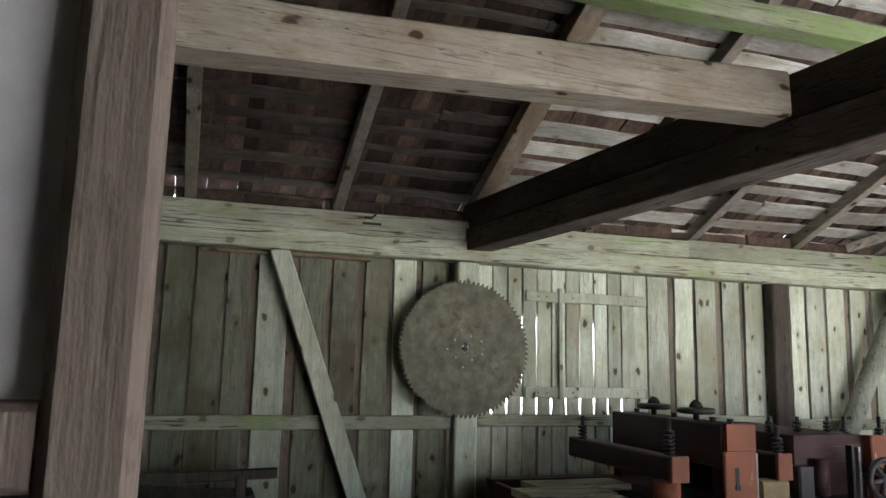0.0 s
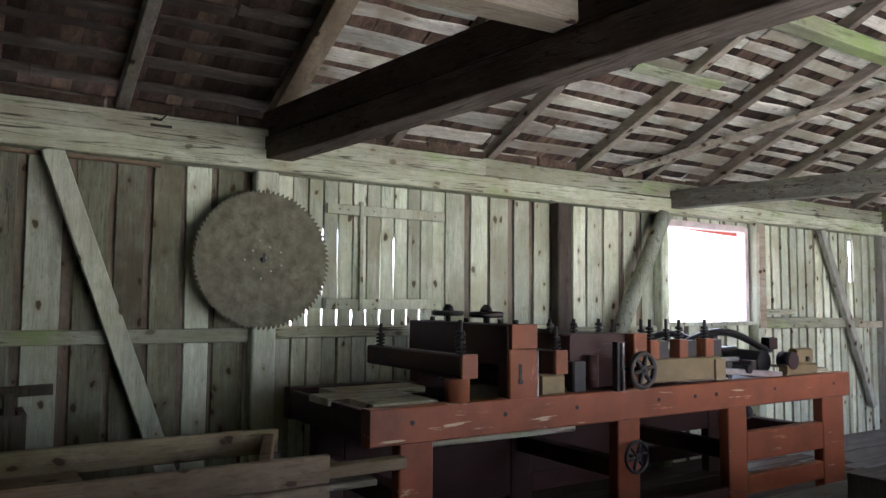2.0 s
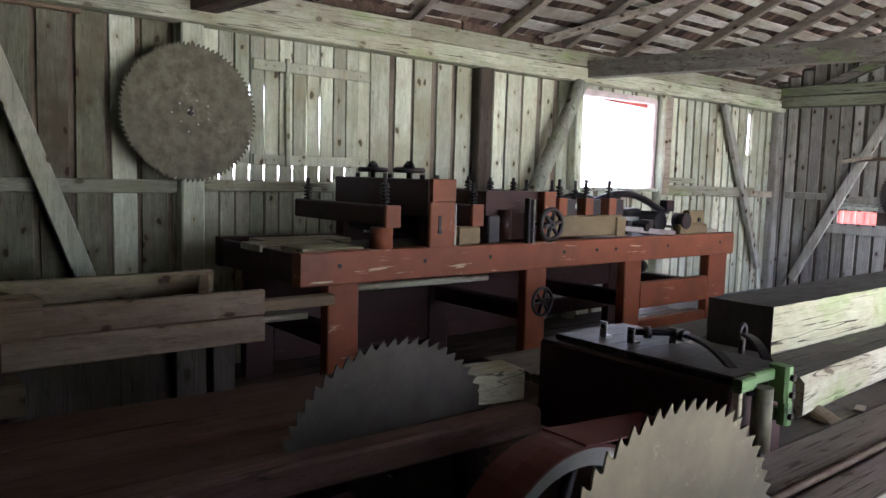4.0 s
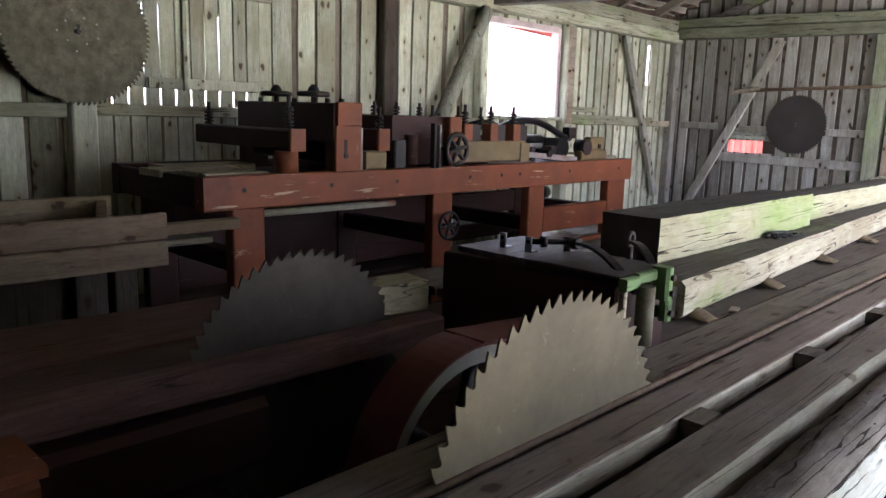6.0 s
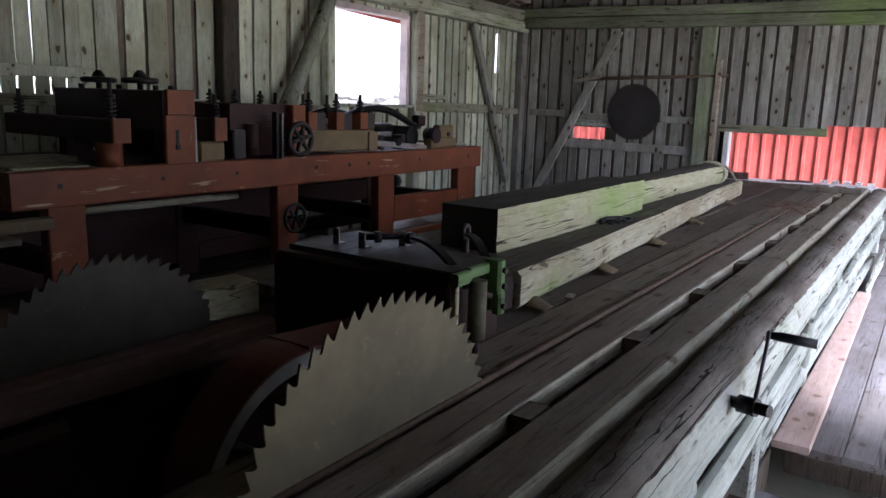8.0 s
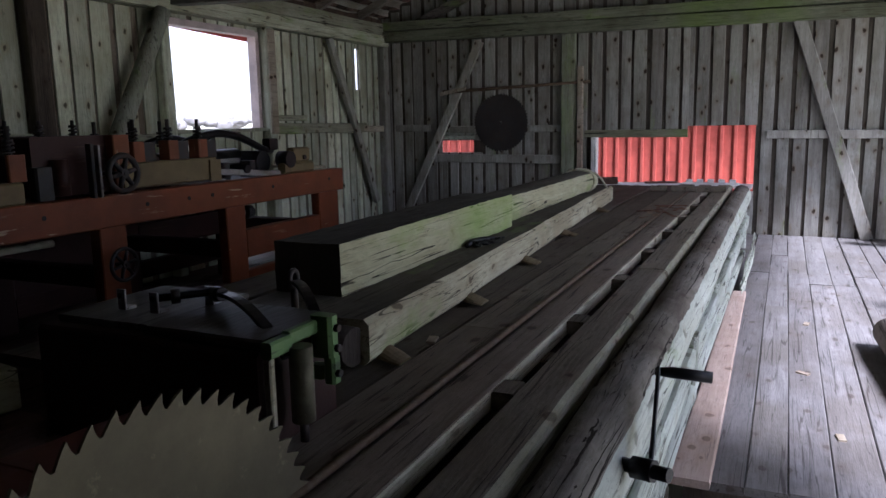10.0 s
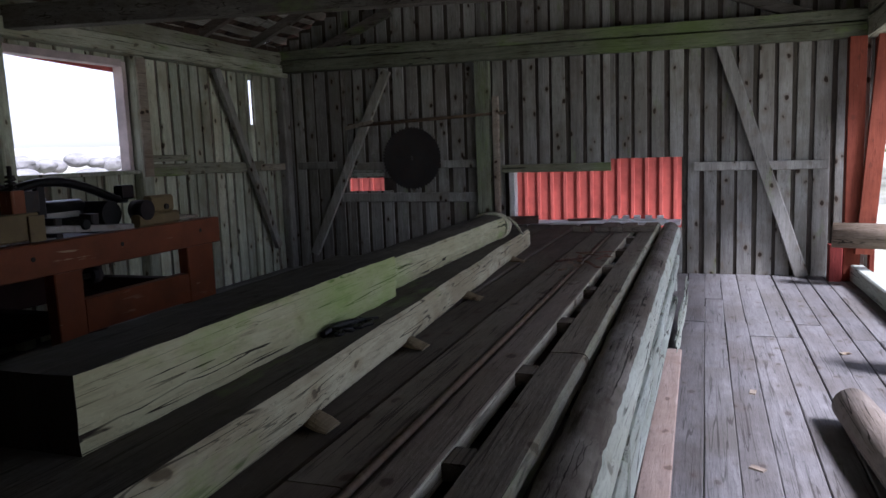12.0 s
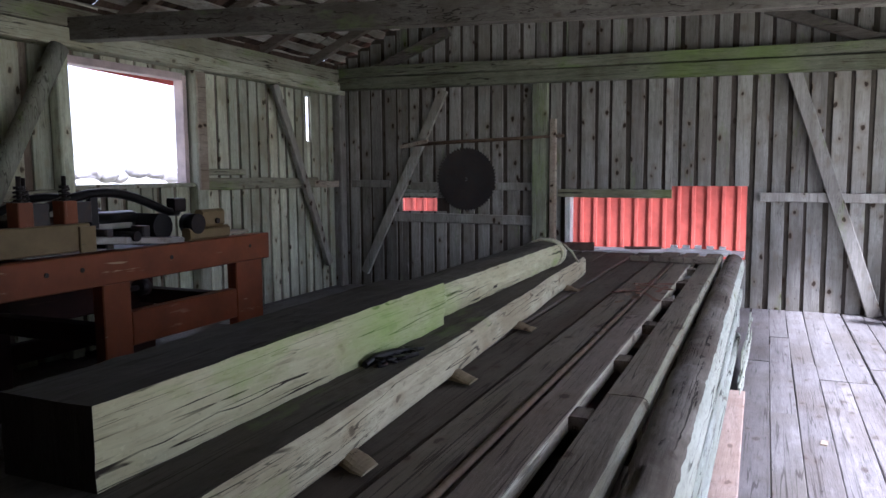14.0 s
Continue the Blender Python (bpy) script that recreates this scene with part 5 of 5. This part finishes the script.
part("back_block", B(4.3, 5.1, FY + 0.3, BY - 0.1, 1.03, 1.3, cham=0.012), "maroon", planer)
arch = [(4.95 + 1.2 * f, FY + 0.30, 1.34 + 0.13 * math.sin(math.pi * min(1.0, f * 1.1)) - 0.06 * f) for f in [k / 12 for k in range(13)]]
bm = T(arch, 0.032, n=10)
part("curved_arm", bm, "gloss", planer, "curved black iron pressure arm")
part("arm_foot", B(6.08, 6.2, FY + 0.26, FY + 0.34, 1.28, 1.385, cham=0.01), "gloss", planer)
part("arm_stay", B(5.33, 5.4, FY + 0.28, FY + 0.32, 1.1, 1.42), "gloss", planer)
arch = [(5.0 + 0.9 * f, BY - 0.35, 1.28 + 0.13 * math.sin(math.pi * f)) for f in [k / 10 for k in range(11)]]
bm = T(arch, 0.03, n=10)
part("curved_arm", bm, "gloss", planer)
part("cutter_drum", T([(5.85, FY + 0.16, 1.19), (5.85, BY - 0.1, 1.19)], 0.095, n=20), "gloss", planer, "black cutter drum")
part("motor_body", T([(5.2, FY + 0.42, 1.22), (5.8, FY + 0.42, 1.22)], 0.09, n=18), "gloss", planer, "black rounded motor body")
part("cross_shaft", T([(5.5, FY + 0.05, 1.15), (5.5, BY - 0.1, 1.15)], 0.035, n=12), "gloss", planer)
for sx in (5.15, 5.3, 5.62):
    part("clamp", B(sx, sx + 0.07, FY + 0.12, FY + 0.24, 1.076, 1.21, cham=0.01), "iron", planer)
part("plate", P((5.15, FY + 0.12, 1.15), (5.95, FY + 0.1, 1.085), 0.08, 0.05, 2, 0, 0.006), "iron_bright", planer)
part("table_plate", B(5.1, 5.7, FY + 0.3, BY - 0.2, 1.19, 1.23, cham=0.006), "iron_bright", planer)
part("table_plate", B(4.7, 5.3, FY + 0.12, FY + 0.4, 1.075, 1.085, cham=0.003), "iron_bright", planer)
br = part("bearing_bracket", B(5.98, 6.42, FY + 0.03, FY + 0.11, 1.076, 1.17, cham=0.03), "ochre", planer, "ochre bearing bracket")
part("bracket_top", B(6.12, 6.36, FY + 0.03, FY + 0.11, 1.171, 1.30, cham=0.02), "ochre", br)
part("boss", T([(6.06, FY + 0.02, 1.20), (6.06, FY + 0.14, 1.20)], 0.075, n=18), "gloss", br)
part("bolt", T([(6.27, FY + 0.035, 1.21), (6.27, FY + 0.015, 1.21)], 0.022, n=8), "iron", br)
part("loose_plank", B(6.45, 6.80, FY + 0.15, FY + 0.4, 1.076, 1.10, wob=0.003), "light_x", planer)
part("loose_plank", B(6.40, 6.66, FY + 0.3, FY + 0.5, 1.101, 1.125, wob=0.003), "light_x", planer)
part("pipe", T([(5.45, FY + 0.3, 0.76), (5.75, FY + 0.3, 0.755)], 0.02, n=8), "iron", planer)
part("flange", T([(5.72, FY + 0.3, 0.756), (5.8, FY + 0.3, 0.755)], 0.06, n=14), "iron", planer)

# blades hanging on the walls
b1, m1 = saw_blade("hanging_saw_blade", (1.907, 5.26, 1.972), 0.512, 84, 0.027, "blade_old", "large rusty circular saw blade hung on a wall post", tilt=radians(-2), hook=0.6, hole=0.028)
for k in range(9):
    a = 2 * math.pi * k / 9 + 0.4
    q = 0.1 if k % 2 else 0.14
    part("scuff", T([m1 @ Vector((q * math.cos(a), -0.003, q * math.sin(a))), m1 @ Vector((q * math.cos(a), -0.005, q * math.sin(a)))], 0.008, n=8), "iron_bright", b1)
part("keyhole", B(1.895, 1.919, 5.2515, 5.2535, 1.945, 2.015, cham=0.001), "iron", b1)
part("peg", T([(1.907, 5.31, 1.972), (1.907, 5.235, 1.967)], 0.016, n=8), "iron", b1)
b2, m2 = saw_blade("hanging_saw_blade", (10.70, 3.485, 1.472), 0.41, 60, 0.022, "blade_dark", "black circular saw blade hung on the end wall", turn=math.pi / 2, hook=0.6, hole=0.02)
part("peg", T([(10.76, 3.485, 1.472), (10.68, 3.485, 1.472)], 0.015, n=8), "iron", b2)
shelf = thing("pole_shelf", (10.66, 3.3, 1.95), "thin brown pole resting on a short shelf bracket", "pole")
part("pole", T([(10.66, 4.36, 1.925), (10.66, 3.6, 1.95), (10.67, 2.2, 1.995)], [0.028, 0.024, 0.02], n=8), "rust", shelf)
part("stub", P((10.66, 4.40, 1.90), (10.66, 4.0, 1.965), 0.06, 0.05, 1, 0.003), "light_x", shelf)
nail = thing("iron_hook", (1.18, 5.27, 2.9), "bent black iron hook in the wall plate", "hook")
part("hook", T([(1.12, 5.28, 2.90), (1.16, 5.24, 2.885), (1.19, 5.24, 2.92), (1.2, 5.25, 2.95)], 0.007, n=6), "iron", nail)
part("plate", B(1.10, 1.24, 5.262, 5.272, 2.845, 2.862), "iron", nail)
sign = thing("hanging_sign", (-0.2, 0.41, 2.2), "white painted panel in a brown frame hung from the roof", "sign")
part("sheet", B(-0.42, -0.059, 0.405, 0.417, 1.832, 2.6, cham=0.002), "white", sign)
part("frame_post", B(-0.058, -0.014, 0.385, 0.43, 1.70, 3.83, cham=0.006, wob=0.001), "brown_z", sign, "brown frame post with a knot")
part("frame_post", B(-0.47, -0.421, 0.385, 0.43, 1.70, 3.8, cham=0.006, wob=0.001), "brown_z", sign)
part("frame_rail", B(-0.42, -0.059, 0.39, 0.425, 1.79, 1.831, cham=0.004), "brown_z", sign)

# loose things on the floor and at the open front
fb = thing("faded_board", (5.3, 0.09, 0.0), "faded pinkish board lying along the saw table", "board")
part("board", P((3.55, 0.07, 0.018), (7.2, 0.075, 0.018), 0.165, 0.036, 6, 0.004, 0.006, w1=0.11), "pink_x", fb)
sp = thing("splintered_slab", (8.2, 0.06, 0.0), "pale splintered bark strip leaning on the saw table", "slab")
for k in range(7):
    y = 0.045 + 0.012 * (k % 3)
    part("splinter", P((7.1 + 0.12 * k, y, 0.015 + 0.012 * k), (8.35 + 0.07 * k, 0.02 - 0.012 * (k % 2), 0.10 + 0.035 * k), 0.012, 0.05, 4, 0.006, 0.003, h1=0.018, rnd=R2), "edge_x", sp)
fl = thing("floor_log", (4.8, -1.0, 0.0), "debarked grey-brown log lying on the plank floor", "log")
pts = [(5.95, -0.895, 0.108), (5.4, -0.935, 0.11), (4.8, -0.985, 0.11), (4.3, -1.03, 0.112), (3.75, -1.08, 0.114)]
part("log_body", T(pts, [0.098, 0.106, 0.108, 0.11, 0.112], n=20, wob=0.02), "round_x", fl)
chips = thing("wood_chip", (6.4, -0.4, 0.0), "small pale wood chip on the floor", "wood chip", "chips on the floor")
part("chip", P((6.35, -0.42, 0.006), (6.42, -0.43, 0.006), 0.04, 0.01, 1, 0.004, 0.002), "light_x", chips)
for x, y, a in ((5.2, -0.36, 1.2), (4.3, -0.5, 0.3), (7.4, -1.1, 2.2), (3.0, 0.99, 0.4)):
    z = 0.0 if y < 0.5 else TOP - 0.012
    copy_thing(chips, Matrix.Translation((x, y, z)) @ Matrix.Rotation(a, 4, "Z"))
twig = thing("bark_strip", (7.15, 0.75, TOP), "curled brown strip of bark on the saw table", "bark strip", "bark strips on the table")
part("strip", P((7.0, 0.73, TOP + 0.018), (7.28, 0.78, TOP + 0.024), 0.03, 0.006, 6, 0.006, 0.002, rnd=R2), "stump_z", twig)
for x, y, a in ((7.3, 0.66, 0.9), (7.05, 0.82, 2.4), (6.85, 0.62, 0.3), (7.45, 0.70, 1.9), (7.2, 0.60, 2.9)):
    copy_thing(twig, Matrix.Translation((x, y, TOP + 0.004)) @ Matrix.Rotation(a, 4, "Z"))
leaf = thing("dry_leaf", (7.0, 0.8, TOP), "curled dry brown leaf on the saw table", "leaf", "dry leaves on the table")
bm = bmesh.new()
pts = [(-0.045, 0, 0.004), (-0.02, 0.022, 0.012), (0.02, 0.024, 0.01), (0.05, 0, 0.016), (0.02, -0.024, 0.012), (-0.02, -0.022, 0.006)]
vs = [bm.verts.new((x + 7.0, y + 0.8, z + TOP)) for x, y, z in pts]
mid_v = bm.verts.new((7.0, 0.8, TOP + 0.003))
for k in range(6):
    bm.faces.new((vs[k], vs[(k + 1) % 6], mid_v))
part("leaf_blade", bm, "round_y", leaf)
for k in range(9):
    x, y = 7.0 + R2.uniform(-0.35, 0.35), 0.8 + R2.uniform(-0.09, 0.1)
    copy_thing(leaf, Matrix.Translation((x, y, TOP + 0.001)) @ Matrix.Rotation(R2.uniform(0, 6), 4, "Z"))
stump = thing("stump", (6.95, -1.45, 0), "reddish upright stump holding a log end", "stump")
part("stump_body", T([(6.95, -1.47, 0.0), (6.96, -1.46, 0.2), (6.97, -1.44, 0.44)], [0.135, 0.12, 0.11], n=16, wob=0.03), "stump_z", stump)
for at, to, r in (((10.2, -1.39, 0.535), (9.85, -4.6, 0.46), 0.13), ((7.0, -1.45, 0.55), (6.2, -4.4, 0.36), 0.11)):
    lg = thing("deck_log", at, "barked log lying out over the open front sill", "log", "logs over the front sill")
    a, b = Vector(at), Vector(to)
    part("log_body", T([a, a.lerp(b, 0.3), a.lerp(b, 0.7), b], [r, r * 1.03, r * 1.05, r * 1.08], n=16, wob=0.03), "round_y", lg)
sk = thing("log_skid", (8.5, -1.78, 0), "pale squared skid timber along the open front", "skid", "skids along the front")
part("timber", P((6.2, -1.76, 0.09), (10.5, -1.68, 0.09), 0.14, 0.18, 5, 0.006, 0.015), "edge_x", sk)
sk2 = thing("log_skid", (8.5, -2.3, 0), "mossy squared skid timber outside the front", "skid", "skids along the front")
part("timber", P((6.0, -2.45, 0.16), (10.6, -2.35, 0.2), 0.2, 0.24, 5, 0.008, 0.02), "mossy_x", sk2)
for x in (6.3, 8.3, 10.3):
    part("footing", B(x, x + 0.25, -2.5, -2.3, -0.5, 0.05), "dark_z", sk2)

# ---- outside ----
barn = thing("red_barn", (13.0, 1.5, -0.45), "red board-and-batten barn wall in daylight", "barn")
bwall = part("wall", B(12.9, 13.0, -1.0, 6.5, -0.45, 2.6, cham=0.004), "red_z", barn)
for k in range(37):
    part("batten", B(12.87, 12.899, -0.95 + 0.2 * k, -0.9 + 0.2 * k, -0.45, 2.6, cham=0.004, seg=1), "red_z", barn)
part("roof", P((12.3, 2.7, 2.75), (16.0, 2.7, 3.9), 8.0, 0.08, 1, 0, 0.01), "shingle", barn)


bm = bmesh.new()
nx, ny = 110, 22
rise = lambda y: 1.85 * (1 - math.cos(math.pi * min(1.0, max(0.0, (y - 6.4) / 2.6)))) / 2 + 2.2 * min(1.0, max(0.0, (y - 12) / 60))
rows_y = [6.2 + 0.35 * j if j < 10 else 9.7 + 1.4 * (j - 10) ** 1.7 for j in range(ny + 1)]
grid = [[bm.verts.new((-60 + 220 * i / nx, y, -0.5 + rise(y) + 0.25 * noise.noise(Vector((i * 0.7, y * 0.3, 0))) * min(1.0, (y - 6.2) / 3))) for y in rows_y] for i in range(nx + 1)]
for i in range(nx):
    for j in range(ny):
        bm.faces.new((grid[i][j], grid[i + 1][j], grid[i + 1][j + 1], grid[i][j + 1]))
tagged(link_mesh("hillside", bm, "ground", smooth=True), "sunlit grassy slope behind the mill", "hillside", kind="structure")


R4 = random.Random(21)
for row, (y, z, n_row) in enumerate(((8.6, 1.08, 26), (9.0, 1.33, 26), (9.4, 1.55, 24))):
    x = 7.4 + 0.2 * row
    for k in range(n_row):
        r = R4.uniform(0.13, 0.26)
        x += r * 1.0
        rock = thing("boulder", (x, y, z), "pale grey field stone on the rough bank", "boulder", "stones behind the mill")
        bm = bmesh.new()
        bmesh.ops.create_icosphere(bm, subdivisions=3, radius=r)
        off = Vector((k * 7.0, row * 3.0, 0))
        for v in bm.verts:
            v.co *= 1 + 0.5 * noise.noise(v.co * 2.0 + off) + 0.16 * noise.noise(v.co * 7.0 + off)
            v.co.z *= 0.6
        bm.transform(Matrix.Translation((x, y + R4.uniform(-0.1, 0.1), z + R4.uniform(-0.05, 0.07))))
        part("stone", bm, "stone", rock)
        x += r * 1.0


def make_tree(h, seed):
    r = random.Random(seed)
    ob = thing("tree", (0, 0, 0), "leafy green deciduous tree beyond the mill", "tree", "trees round the mill")
    bm = bmesh.new()
    tube(bm, [(0, 0, 0), (0.1, 0.05, h * 0.3), (0.0, 0.1, h * 0.6), (0.05, 0, h * 0.92)], [0.22, 0.17, 0.1, 0.03], 10, wob=0.05)
    ends = []
    for k in range(16):
        z = h * r.uniform(0.2, 0.85)
        a = r.uniform(0, 6.28)
        ln = (h * 0.34) * (1.1 - z / h) + 0.5
        e = Vector((math.cos(a) * ln, math.sin(a) * ln, z + ln * r.uniform(0.1, 0.6)))
        tube(bm, [(0, 0, z), e * 0.5 + Vector((0, 0, z * 0.5)), e], [0.06, 0.04, 0.015], 6)
        ends += [e, e * 0.7 + Vector((0, 0, z * 0.3))]
    part("trunk", bm, "trunk", ob)
    verts, faces = [], []
    for e in ends + [Vector((0, 0, h * 0.95))]:
        for c in range(70):
            p = e + Vector((r.gauss(0, 0.55), r.gauss(0, 0.55), r.gauss(0, 0.45)))
            d = Vector((r.uniform(-1, 1), r.uniform(-1, 1), r.uniform(-0.6, 0.6))).normalized()
            s = d.orthogonal().normalized()
            q = r.uniform(0.09, 0.17)
            i = len(verts)
            verts += [p - d * q, p + s * q * 0.5, p + d * q, p - s * q * 0.5]
            faces.append((i, i + 1, i + 2, i + 3))
    me = bpy.data.meshes.new("crown")
    me.from_pydata([v.to_tuple() for v in verts], [], faces)
    me.materials.append(M["leaf"])
    cr = new("crown", me)
    cr.parent = ob
    return ob


R3 = random.Random(11)
kinds = [make_tree(9.0, 1), make_tree(7.0, 2), make_tree(11.0, 3)]
places = [(22, -14, 0), (27, -9, 1), (18, -20, 2), (31, -16, 0), (24, -24, 2), (36, -6, 1), (14, -26, 0), (40, -22, 2), (8, -30, 1), (0, -32, 0), (-8, -30, 2), (33, -10, 0), (38, -12, 2), (44, -9, 1), (30, -12.5, 1), (46, -14, 2), (42, -18, 0), (50, -7, 2), (35, -8, 1), (52, -12, 0)]
used = set()
for x, y, k in places:
    m = Matrix.Translation((x, y, -0.5)) @ Matrix.Rotation(R3.uniform(0, 6), 4, "Z")
    if k not in used:
        kinds[k].matrix_basis = m
        used.add(k)
    else:
        copy_thing(kinds[k], m)
